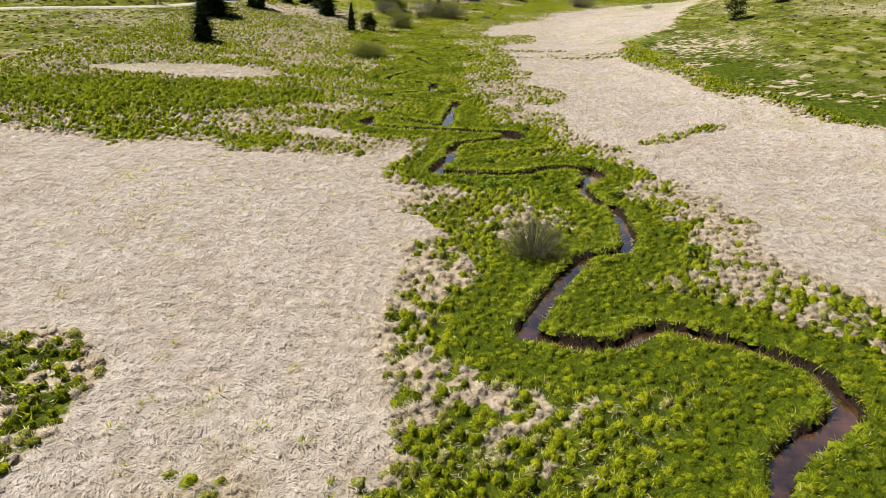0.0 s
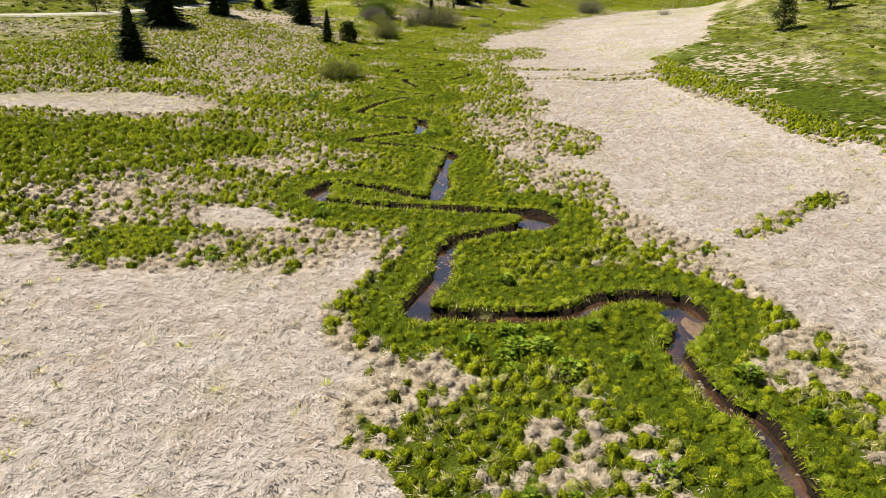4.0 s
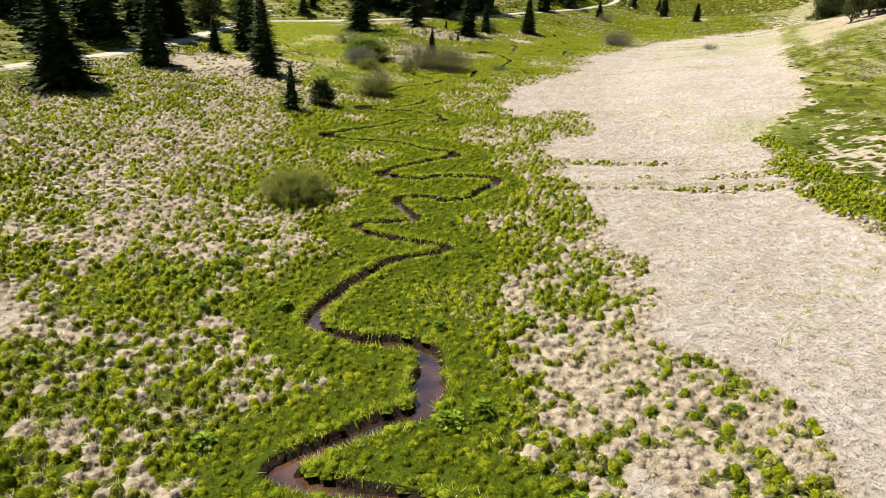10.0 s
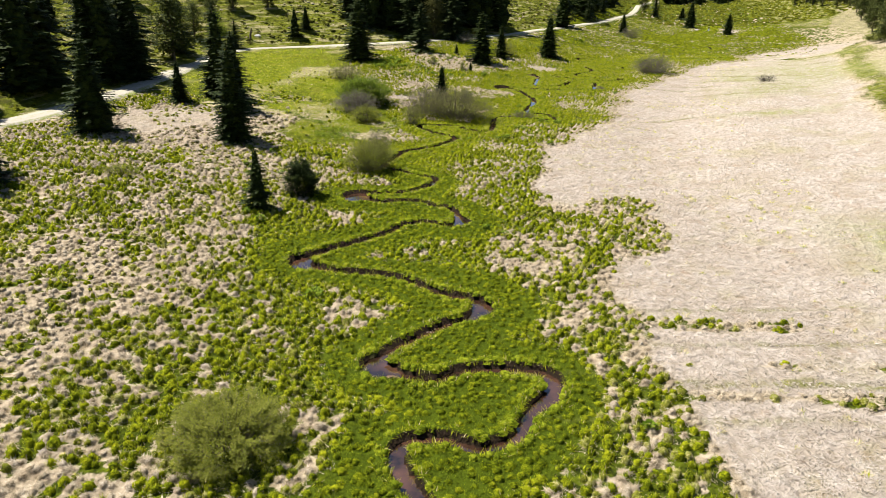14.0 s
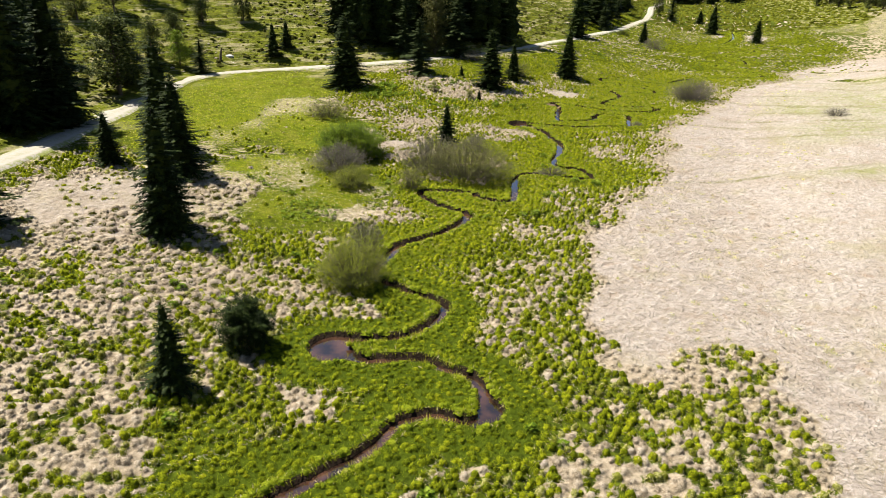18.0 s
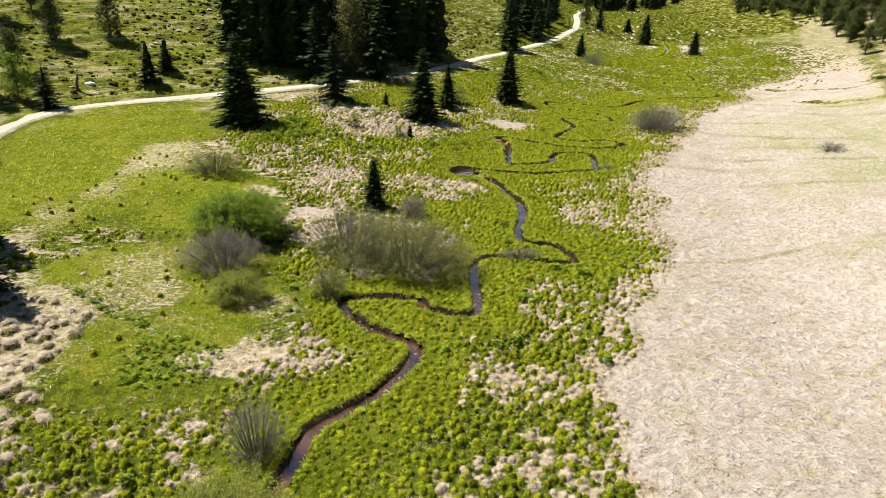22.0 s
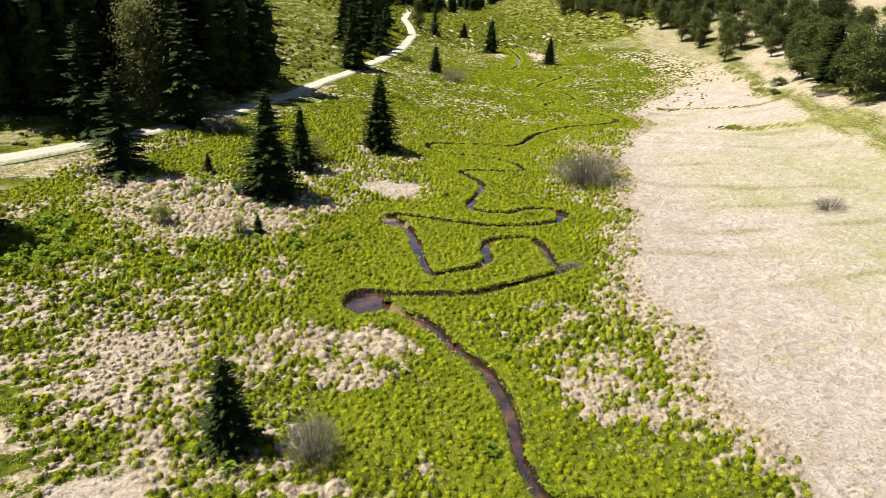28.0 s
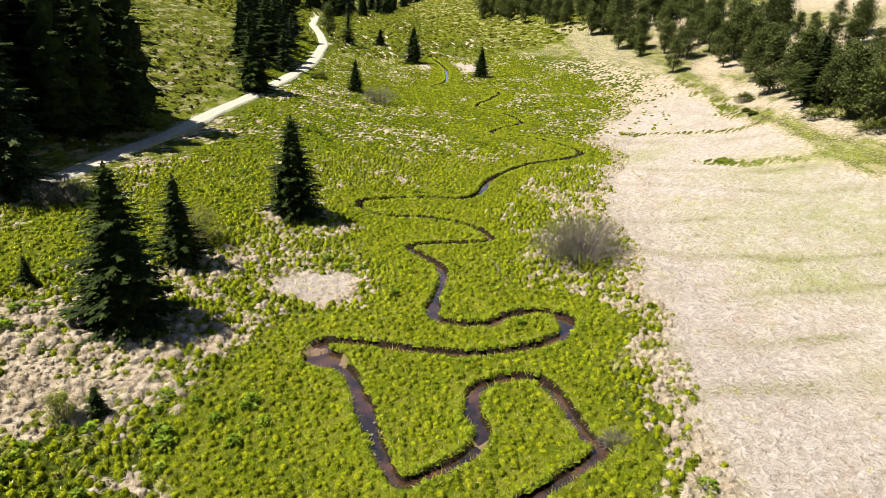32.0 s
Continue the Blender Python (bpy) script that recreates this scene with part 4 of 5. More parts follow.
# pines: the wood on the far slope, and some by the track
FAR_PINES = [(38, 95, 4.3, 1.2), (46, 101, 4.5, 1.2), (49, 112, 5, 1.1), (54, 108, 4, 1.2), (58, 128, 5.5, 1.0), (-37.5, 146.5, 8.0, 1.25), (-40.5, 163, 5, 1.0), (-40, 170, 4.6, 1.0), (-39, 179, 5.5, 1.0), (-34, 183, 5.2, 1.0), (-50, 175, 6, 1.0), (-44, 186, 5, 1.0), (62, 290, 7, 0.9)]
r = random.Random(31)
for k in range(258):
    y = r.uniform(150, 330)
    x0 = np.interp(y, [150, 165, 177, 195, 210, 244, 262, 310, 330], [60, 65, 72, 87, 90, 104, 114, 124, 128])
    x = x0 + (0.02 + r.random() ** 1.15) * 30
    FAR_PINES.append((x, y, r.uniform(3.6, 8.0), r.uniform(0.8, 1.15)))
for k in range(26):
    x, y = -42 - r.uniform(0, 50), r.uniform(100, 225)
    FAR_PINES.append((x, y, r.uniform(3.5, 7), r.uniform(0.9, 1.2)))
stand([make_pine(40 + s, "grey-green pine with an open crown on the slope", "pines on the slopes", PINE_NEEDLES, 62, 0.10 + 0.03 * s, 0.27 + 0.04 * s, leaf=0.46, each=64) for s in range(4)], FAR_PINES, 8)


# two young broad-leaved trees among the conifers
stand([make_pine(81, "bright yellow-green young deciduous tree above the track", "", WILLOW_GREEN, 70, 0.1, 0.36, "young_tree", "tree", 0.55, 30)], [(-37.6, 164.5, 4.2, 1.0)], 82)
stand([make_pine(83, "olive young deciduous tree before the dark spruces", "", WILLOW_DUSK, 130, 0.1, 0.2, "young_tree", "tree", 0.28, 60)], [(-4.5, 185, 10.5, 1.0)], 84)


# ---- shrubs ----
def make_shrub(name, seed, label, stems, leaves, mat, size, leaf=0.05, hollow=0.45, category="shrub"):
    """A many-stemmed shrub: thin stems fanning out, and small leaves about their ends. size: half widths and height."""
    r = random.Random(seed)
    bush = tagged(new(name), label, category, "shrubs by the stream")
    sx, sy, sz = size
    wood, ends = [], []
    for k in range(stems):
        a, out = r.uniform(0, 6.283), math.sqrt(r.random())
        base = Vector((math.cos(a) * out * sx * 0.35, math.sin(a) * out * sy * 0.35, -0.05))
        crown = math.sqrt(max(0.05, 1 - (out * 0.97) ** 2))
        tip = Vector((math.cos(a) * out * sx, math.sin(a) * out * sy, sz * crown * r.uniform(0.72, 1.04)))
        mid = base.lerp(tip, 0.5) + Vector((0, 0, sz * 0.10 * r.random()))
        thick = 0.007 + 0.007 * r.random()
        wood.append(tube([base, mid, tip], [thick * 1.6, thick, 0.004], 3))
        ends.append((mid, tip))
        for _ in range(4):
            s = r.uniform(0.45, 0.95)
            root = mid.lerp(tip, (s - 0.45) * 1.8)
            way = (tip - mid).normalized() * 0.5 + Vector((r.gauss(0, 0.5), r.gauss(0, 0.5), r.gauss(0.2, 0.3)))
            end = root + way * sz * r.uniform(0.10, 0.22)
            wood.append(tube([root, end], [0.006, 0.002], 3))
            ends.append((root, end))
    verts, tris = [], []
    thin = mat is WILLOW_GREY
    leaf *= 0.82
    total = int(leaves * 4.2)
    for k in range(total):
        if k < total * 0.45:
            # the outer shell, broken by hollows
            u, up = r.uniform(0, 6.283), r.uniform(0.02, 1.0)
            side = math.sqrt(1 - up * up)
            q = r.uniform(0.70, 0.98) * (0.86 + 0.2 * math.sin(3.1 * u + seed) * math.sin(4.3 * up + 2 * seed) + 0.09 * math.sin(9 * u + 5 * up))
            p = Vector((math.cos(u) * side * sx, math.sin(u) * side * sy, up * sz)) * q
        else:
            a, b = ends[r.randrange(len(ends))]
            p = a.lerp(b, r.random() ** hollow) + Vector((r.gauss(0, 0.07), r.gauss(0, 0.07), r.gauss(0, 0.07)))
        t, up = r.uniform(0, 6.283), r.uniform(0.2, 1.6) if thin else r.uniform(-0.3, 0.9)
        way = Vector((math.cos(t), math.sin(t), up)).normalized() * leaf * r.uniform(0.7, 1.5)
        side = Vector((-way.y, way.x, r.uniform(-0.4, 0.4) * leaf)) * (0.32 if thin else 0.45)
        i = len(verts)
        verts.extend([p - side * 0.6, p + side * 0.6, p + way])
        tris.append((i, i + 1, i + 2))
    v, t = joined(wood)
    part("branchwork", mesh_from("branchwork", v, t, TWIG), bush)
    part("foliage", mesh_from("foliage", verts, tris, mat), bush)
    return bush


def settle(bush, x, y, turn=0.0):
    bush.matrix_basis = Matrix.Translation((x, y, height(x, y))) @ Matrix.Rotation(radians(turn), 4, "Z")


settle(make_shrub("willow_shrub", 1, "round bright green willow shrub in full leaf", 230, 14000, WILLOW_GREEN, (3.4, 3.2, 3.1), 0.10, 0.3), -11.3, 133.5)
settle(make_shrub("willow_shrub", 2, "silver-grey willow shrub with few leaves", 220, 5200, WILLOW_GREY, (2.7, 2.3, 2.4), 0.07, 0.4), -11.6, 128.6)
settle(make_shrub("willow_shrub", 3, "small olive willow shrub in young leaf", 110, 2600, WILLOW_OLIVE, (1.8, 1.6, 1.7), 0.075, 0.4), -10.2, 125.0)
settle(make_shrub("willow_shrub", 4, "low wide willow shrub with thin grey-green foliage", 150, 3000, WILLOW_DUSK, (2.9, 2.1, 2.1), 0.07, 0.4), -15.2, 145.4)
settle(make_shrub("willow_shrub", 5, "broad old grey-green willow thicket beside the stream", 360, 9500, WILLOW_DUSK, (4.9, 3.5, 3.4), 0.075, 0.35), -0.9, 129.1, -25)
settle(make_shrub("willow_shrub", 26, "tall grey-brown willow with bare twigs behind the thicket", 240, 4200, WILLOW_GREY, (3.3, 2.8, 3.4), 0.06, 0.4), -4.4, 131.2, 10)
settle(make_shrub("willow_shrub", 6, "thin grey willow shrub with bare upright twigs", 110, 1700, WILLOW_GREY, (1.25, 1.2, 1.9), 0.06, 0.4), 0.2, 138.0)
settle(make_shrub("willow_shrub", 7, "sparse small willow with pale young leaves", 70, 1100, WILLOW_DUSK, (1.3, 1.1, 1.9), 0.07, 0.4), -5.5, 125.6)
settle(make_shrub("willow_shrub", 8, "dull green twiggy willow leaning over the stream bank", 200, 4600, WILLOW_OLIVE, (2.3, 2.0, 2.8), 0.075, 0.35), -7.9, 108.3)
settle(make_shrub("willow_shrub", 9, "bare grey willow behind a greener one", 90, 1500, WILLOW_GREY, (1.3, 1.3, 2.6), 0.06, 0.4), -7.6, 112.6)
settle(make_shrub("willow_shrub", 10, "dome of leafless grey twigs in the dry field", 460, 6000, WILLOW_GREY, (4.0, 2.9, 3.0), 0.055, 0.4), 30.2, 164.6)
settle(make_shrub("willow_shrub", 11, "rounded leafless grey shrub near the track", 160, 2600, WILLOW_GREY, (3.0, 2.4, 2.5), 0.06, 0.4), 39.3, 214.0)
settle(make_shrub("willow_shrub", 12, "low rounded olive willow standing in the tussocks", 170, 7500, WILLOW_OLIVE, (2.3, 2.1, 1.8), 0.075, 0.35), -8.9, 74.8)
settle(make_shrub("willow_shrub", 13, "dark willow of bare upright twigs beside the stream", 170, 1300, WILLOW_DUSK, (1.45, 1.3, 1.55), 0.05, 0.5), 3.4, 23.2)
settle(make_shrub("willow_shrub", 14, "low leafless grey shrub lying over the stream", 120, 700, WILLOW_GREY, (1.8, 0.8, 0.8), 0.05, 0.5), 6.4, 130.2)
settle(make_shrub("willow_shrub", 15, "faint grey shrub in the dry field", 110, 900, WILLOW_GREY, (1.9, 1.3, 0.95), 0.05, 0.5), 41.4, 149.9)
settle(make_shrub("willow_shrub", 16, "low olive shrub among dry tussocks", 60, 900, WILLOW_OLIVE, (1.6, 1.1, 0.7), 0.06, 0.5), -24.4, 101.5)
settle(make_shrub("willow_shrub", 17, "blue-grey shrub at the side of the track", 130, 3000, WILLOW_GREY, (2.2, 1.8, 1.8), 0.08, 0.4), 1.5, 181.6)
settle(make_shrub("willow_shrub", 18, "pale green shrub behind the spruces", 110, 2400, WILLOW_OLIVE, (2.2, 1.8, 2.6), 0.07, 0.4), 8.0, 174.5)
settle(make_shrub("willow_shrub", 19, "small grey-green tuft of sedge on the bank", 60, 500, WILLOW_GREY, (0.9, 0.7, 0.5), 0.05, 0.5), 18.9, 149.6)
settle(make_shrub("juniper_shrub", 20, "dense dark round juniper in the grass", 30, 4500, NEEDLES, (1.25, 1.2, 2.7), 0.12, 0.25, "juniper"), -11.9, 101.0)
settle(make_shrub("willow_shrub", 23, "small sparse sapling with a leafy top", 30, 500, WILLOW_OLIVE, (0.6, 0.6, 1.6), 0.08, 0.35), -4.2, 161.6)
settle(make_shrub("willow_shrub", 24, "small sapling with thin pale leaves", 30, 420, WILLOW_OLIVE, (0.6, 0.5, 1.5), 0.08, 0.35), 0.3, 159.6)
settle(make_shrub("juniper_shrub", 25, "dark low juniper on the slope above the track", 60, 1500, NEEDLES, (1.6, 1.3, 1.6), 0.09, 0.3, "juniper"), -44.5, 130.8)
r = random.Random(77)
for k, (x, y, s) in enumerate(((81.4, 191, 1.5), (69.5, 174, 1.7), (97, 203, 1.6), (78, 177, 1.6), (88, 193, 1.1), (72, 183, 0.6), (75, 186, 0.5), (66, 166.5, 1.8), (36.3, 228, 1.3))):
    settle(make_shrub("juniper_shrub", 90 + k, "low spreading yellow-green juniper on the dry slope", 18, 1500, JUNIPER, (s * 1.2, s, s * 0.75), 0.12, 0.3, "juniper"), x, y)


def build_snag():
    """A broken dead trunk leaning on the bank, with a pale branch fallen beside it, and a white stone."""
    x, y = -33.9, 169.6
    snag = tagged(new("dead_snag"), "leaning dark broken tree stump above the track", "stump")
    v, t = tube([(0, 0, -0.2), (0.04, 0.02, 0.6), (0.16, 0.05, 1.2), (0.3, 0.05, 1.7)], [0.2, 0.17, 0.14, 0.09], 7)
    part("trunk", mesh_from("trunk", v, t, BARK, True), snag)
    v, t = tube([(0.1, 0.04, 0.9), (0.4, -0.15, 1.15), (0.55, -0.2, 1.3)], [0.06, 0.04, 0.02], 5)
    part("broken_limb", mesh_from("broken_limb", v, t, BARK, True), snag)
    settle(snag, x, y)
    fallen = tagged(new("fallen_branch"), "pale bare branch lying in the grass", "branch")
    v, t = joined([tube([(-0.9, 0, 0.08), (-0.2, 0.1, 0.22), (0.6, 0.05, 0.2), (1.1, -0.15, 0.06)], [0.03, 0.06, 0.07, 0.04], 5), tube([(0.2, 0.1, 0.2), (0.5, 0.5, 0.3), (0.7, 0.8, 0.2)], [0.04, 0.03, 0.015], 5)])
    part("bough", mesh_from("bough", v, t, WEATHERED, True), fallen)
    settle(fallen, x + 1.1, y - 0.3)
    stone = tagged(new("pale_stone", stone_mesh()), "pale weathered stone lying on the grassy bank", "stone")
    settle(stone, x + 0.7, y + 1.9)


def stone_mesh():
    bm = bmesh.new()
    bmesh.ops.create_icosphere(bm, subdivisions=2, radius=0.45)
    for v in bm.verts:
        n = lumps(np.array([v.co.x * 3 + 9]), np.array([v.co.y * 3 + v.co.z * 2]), 1.0, 33)[0]
        v.co = Vector((v.co.x * 1.3, v.co.y * 0.8, v.co.z * 0.6)) * (0.8 + 0.4 * n)
    me = bpy.data.meshes.new("pale_stone")
    bm.to_mesh(me)
    bm.free()
    me.materials.append(LIMESTONE)
    return me


build_snag()


# ---- grass ----
def tuft_normals(me, way, times=3):
    """Stores, for all corners of each blade, the way in which the round tuft faces there."""
    way = way / np.linalg.norm(way, axis=1)[:, None]
    me.attributes.new("tuft", "FLOAT_VECTOR", "POINT").data.foreach_set("vector", np.repeat(way, times, 0).astype(np.float32).ravel())


def hairs(name, x, y, z, count, tall, spread, wide, lean, mat, label, seed, dome=0.10, swirl=0.0):
    """Tussocks of fine straight blades over a dome: ONE object; one triangle a blade. swirl: how far the blades lie one way."""
    g = np.random.default_rng(seed)
    n = len(x)
    size = np.repeat(g.uniform(0.75, 1.3, n), count)
    cx, cy, cz = (np.repeat(v, count) for v in (x, y, z))
    a, out = g.uniform(0, 2 * np.pi, n * count), np.sqrt(g.random(n * count))
    bx, by = cx + np.cos(a) * out * spread * size, cy + np.sin(a) * out * spread * size
    bz = cz - dome * out**2
    if swirl:
        a = (1 - swirl) * a + swirl * (6.0 * lumps(bx, by, 1.6, 91) + 3 * lumps(bx, by, 5, 92))
    else:
        a = a + g.uniform(-0.5, 0.5, n * count)
    reach = size * lean * (0.25 + 0.75 * out) * g.uniform(0.6, 1.4, n * count)
    h = size * tall * g.uniform(0.55, 1.2, n * count) * (1 - 0.55 * out**2)
    w = wide * g.uniform(0.6, 1.4, n * count) * 0.5
    twist = a + g.uniform(-0.7, 0.7, n * count)
    v = np.empty((n * count, 3, 3), np.float32)
    v[:, 0] = np.stack([bx - np.sin(twist) * w, by + np.cos(twist) * w, bz], 1)
    v[:, 1] = np.stack([bx + np.sin(twist) * w, by - np.cos(twist) * w, bz], 1)
    v[:, 2] = np.stack([bx + np.cos(a) * reach, by + np.sin(a) * reach, bz + h], 1)
    me = mesh_from(name, v.reshape(-1, 3), np.arange(n * count * 3).reshape(-1, 3), mat)
    tuft_normals(me, np.stack([0.5 * out * np.cos(a), 0.5 * out * np.sin(a), np.ones(n * count)], 1))
    tagged(new(name, me), label, "grass", kind="stuff")


def field_blades(name, x, y, count, mat, label, seed):
    """Dead blades lying over small mounds, swept one way by the wind: ONE object; one triangle a blade."""
    g = np.random.default_rng(seed)
    n = len(x) * count
    bx, by = np.repeat(x, count) + g.uniform(-0.22, 0.22, n), np.repeat(y, count) + g.uniform(-0.22, 0.22, n)

    def mound(px, py):
        # the mounds lie across the valley
        return 0.10 * lumps(px * 0.6, py, 0.30, 94) + 0.07 * lumps(px, py, 0.8, 95)

    z = land(bx, by) + mound(bx, by) - 0.03
    gx, gy = (mound(bx + 0.05, by) - mound(bx - 0.05, by)) / 0.1, (mound(bx, by + 0.05) - mound(bx, by - 0.05)) / 0.1
    a = 6.0 * lumps(bx, by, 1.6, 91) + 3 * lumps(bx, by, 5, 92) + g.normal(0, 0.7, n)
    long, w = g.uniform(0.10, 0.24, n), 0.013 * g.uniform(0.6, 1.4, n)
    c, s = np.cos(a), np.sin(a)
    v = np.empty((n, 3, 3), np.float32)
    v[:, 0], v[:, 1] = np.stack([bx - s * w, by + c * w, z], 1), np.stack([bx + s * w, by - c * w, z], 1)
    v[:, 2] = np.stack([bx + c * long, by + s * long, z + (gx * c + gy * s) * long * 0.6 + 0.008], 1)
    me = mesh_from(name, v.reshape(-1, 3), np.arange(n * 3).reshape(-1, 3), mat)
    tuft_normals(me, np.stack([-1.7 * gx, -1.7 * gy, np.ones(n)], 1))
    tagged(new(name, me), label, "grass", kind="stuff")


def tufts(name, x, y, z, wide, tall, count, mat, label, seed, blade=0.02, long=0.14, limp=0.0):
    """The fine blades that cover round tussocks, standing or (limp) lying down their sides: ONE object; one triangle a blade."""
    g = np.random.default_rng(seed)
    n = len(x) * count
    cx, cy, cz, r, h = (np.repeat(v, count) for v in (x, y, z, wide, tall))
    comb = 2 * np.pi * (lumps(cx, cy, 3.0, 93) + 0.35 * np.repeat(g.random(len(x)), count))
    a, out = g.uniform(0, 2 * np.pi, n), np.sqrt(g.random(n))
    c, s = np.cos(a), np.sin(a)
    lying = g.random(n) < limp
    bx, by, bz = cx + c * r * out, cy + s * r * out, cz + h * (1 - 0.9 * out**2) - 0.02
    flat = np.where(lying, 1.0, 0.45)
    wx = flat * c * out + 0.45 * np.cos(comb) + g.normal(0, 0.3, n)
    wy = flat * s * out + 0.45 * np.sin(comb) + g.normal(0, 0.3, n)
    wz = np.where(lying, 0.25 - 0.9 * out * h / (r + h), 0.9) + g.normal(0, 0.15, n)
    size = long * g.uniform(0.6, 1.35, n) / np.sqrt(wx**2 + wy**2 + wz**2)
    w = blade * g.uniform(0.6, 1.4, n) * 0.5
    twist = np.where(lying, np.arctan2(wy, wx), 0) + g.uniform(-1, 1, n) * np.where(lying, 0.6, np.pi)
    v = np.empty((n, 3, 3), np.float32)
    v[:, 0] = np.stack([bx - np.sin(twist) * w, by + np.cos(twist) * w, bz], 1)
    v[:, 1] = np.stack([bx + np.sin(twist) * w, by - np.cos(twist) * w, bz], 1)
    v[:, 2] = np.stack([bx + wx * size, by + wy * size, bz + wz * size], 1)
    me = mesh_from(name, v.reshape(-1, 3), np.arange(n * 3).reshape(-1, 3), mat)
    tuft_normals(me, np.stack([1.1 * out * c, 1.1 * out * s, np.full(n, 0.7)], 1))
    tagged(new(name, me), label, "grass", kind="stuff")


def domes(name, x, y, z, wide, tall, mat, label, seed, sides=5):
    """Shaggy rounded tussock bodies: ONE object, 15 triangles each."""
    g = np.random.default_rng(seed)
    n = len(x)
    a = g.uniform(0, 6.283, (n, 1)) + np.arange(sides) * 2 * np.pi / sides
    v = np.empty((n, 2 * sides + 1, 3), np.float32)
    for ring, (out, up) in enumerate(((1.08, -0.12), (0.74, 0.66))):
        r = wide[:, None] * out * g.uniform(0.75, 1.25, (n, sides))
        k = slice(ring * sides, (ring + 1) * sides)
        v[:, k, 0], v[:, k, 1] = x[:, None] + np.cos(a + 0.5 * ring) * r, y[:, None] + np.sin(a + 0.5 * ring) * r
        v[:, k, 2] = z[:, None] + tall[:, None] * up * g.uniform(0.75, 1.2, (n, sides))
    lean = g.uniform(-0.35, 0.35, (n, 2)) * wide[:, None]
    v[:, -1] = np.stack([x + lean[:, 0], y + lean[:, 1], z + tall], 1)
    t = []
    for k in range(sides):
        j = (k + 1) % sides
        t += [(k, j, sides + j), (k, sides + j, sides + k), (sides + k, sides + j, 2 * sides)]
    tris = (np.arange(n)[:, None, None] * (2 * sides + 1) + np.array(t)).reshape(-1, 3)
    tagged(new(name, mesh_from(name, v.reshape(-1, 3), tris, mat, True)), label, "grass", kind="stuff")


def scatter(cell, seed, y0=9.0, y1=190.0, u0=-32.0, u1=26.0, clear=0.12):
    """Places about a cell apart, shaken, off the water and the track."""
    g = np.random.default_rng(seed)
    uu, yy = np.meshgrid(np.arange(u0, u1, cell), np.arange(y0, y1, cell))
    y = yy.ravel() + g.uniform(-0.45, 0.45, yy.size) * cell
    x = uu.ravel() + g.uniform(-0.45, 0.45, uu.size) * cell + axis(y)
    d, _ = to_stream(x, y)
    keep = (d > clear) & (np.abs(track_side(x, y)) > 1.9)
    x, y, d = x[keep], y[keep], d[keep]
    return x, y, land(x, y), d, dryness(x, y, d), g.random(len(x))


def lattice(y0, y1, u0, u1, clear=0.16):
    """The tussocks' middles within a stretch of the valley."""
    lo, hi = axis(np.arange(y0, y1)).min() + u0, axis(np.arange(y0, y1)).max() + u1
    ix, iy = np.meshgrid(np.arange(int(lo / CELL) - 1, int(hi / CELL) + 1), np.arange(int(y0 / CELL), int(y1 / CELL)))
    ix, iy = ix.ravel().astype(np.int64), iy.ravel().astype(np.int64)
    x, y, size = tussock_centres(ix, iy)
    luck = hash2(ix, iy, 74)
    k = (x - axis(y) > u0) & (x - axis(y) < u1)
    x, y, size, luck = x[k], y[k], size[k], luck[k]
    d, _ = to_stream(x, y)
    k = (d > clear) & (np.abs(track_side(x, y)) > 1.9)
    x, y, size, luck, d = x[k], y[k], size[k], luck[k], d[k]
    dry = dryness(x, y, d)
    return x, y, land(x, y), d, dry, luck, size


HUMMOCKS = [(2.5, 165.5, 5.5, 2.6, -20), (-3.5, 168, 4, 2.2, 0), (7.5, 171, 3, 2, 0), (16, 178.5, 3, 1.8, 0), (-19.5, 121, 3.2, 3.8, 0), (-21, 113, 6, 4.5, 0), (-17, 106, 5, 3, 0), (3.5, 145.3, 4.5, 1.3, -20), (0, 161.2, 6, 1.4, -25)]


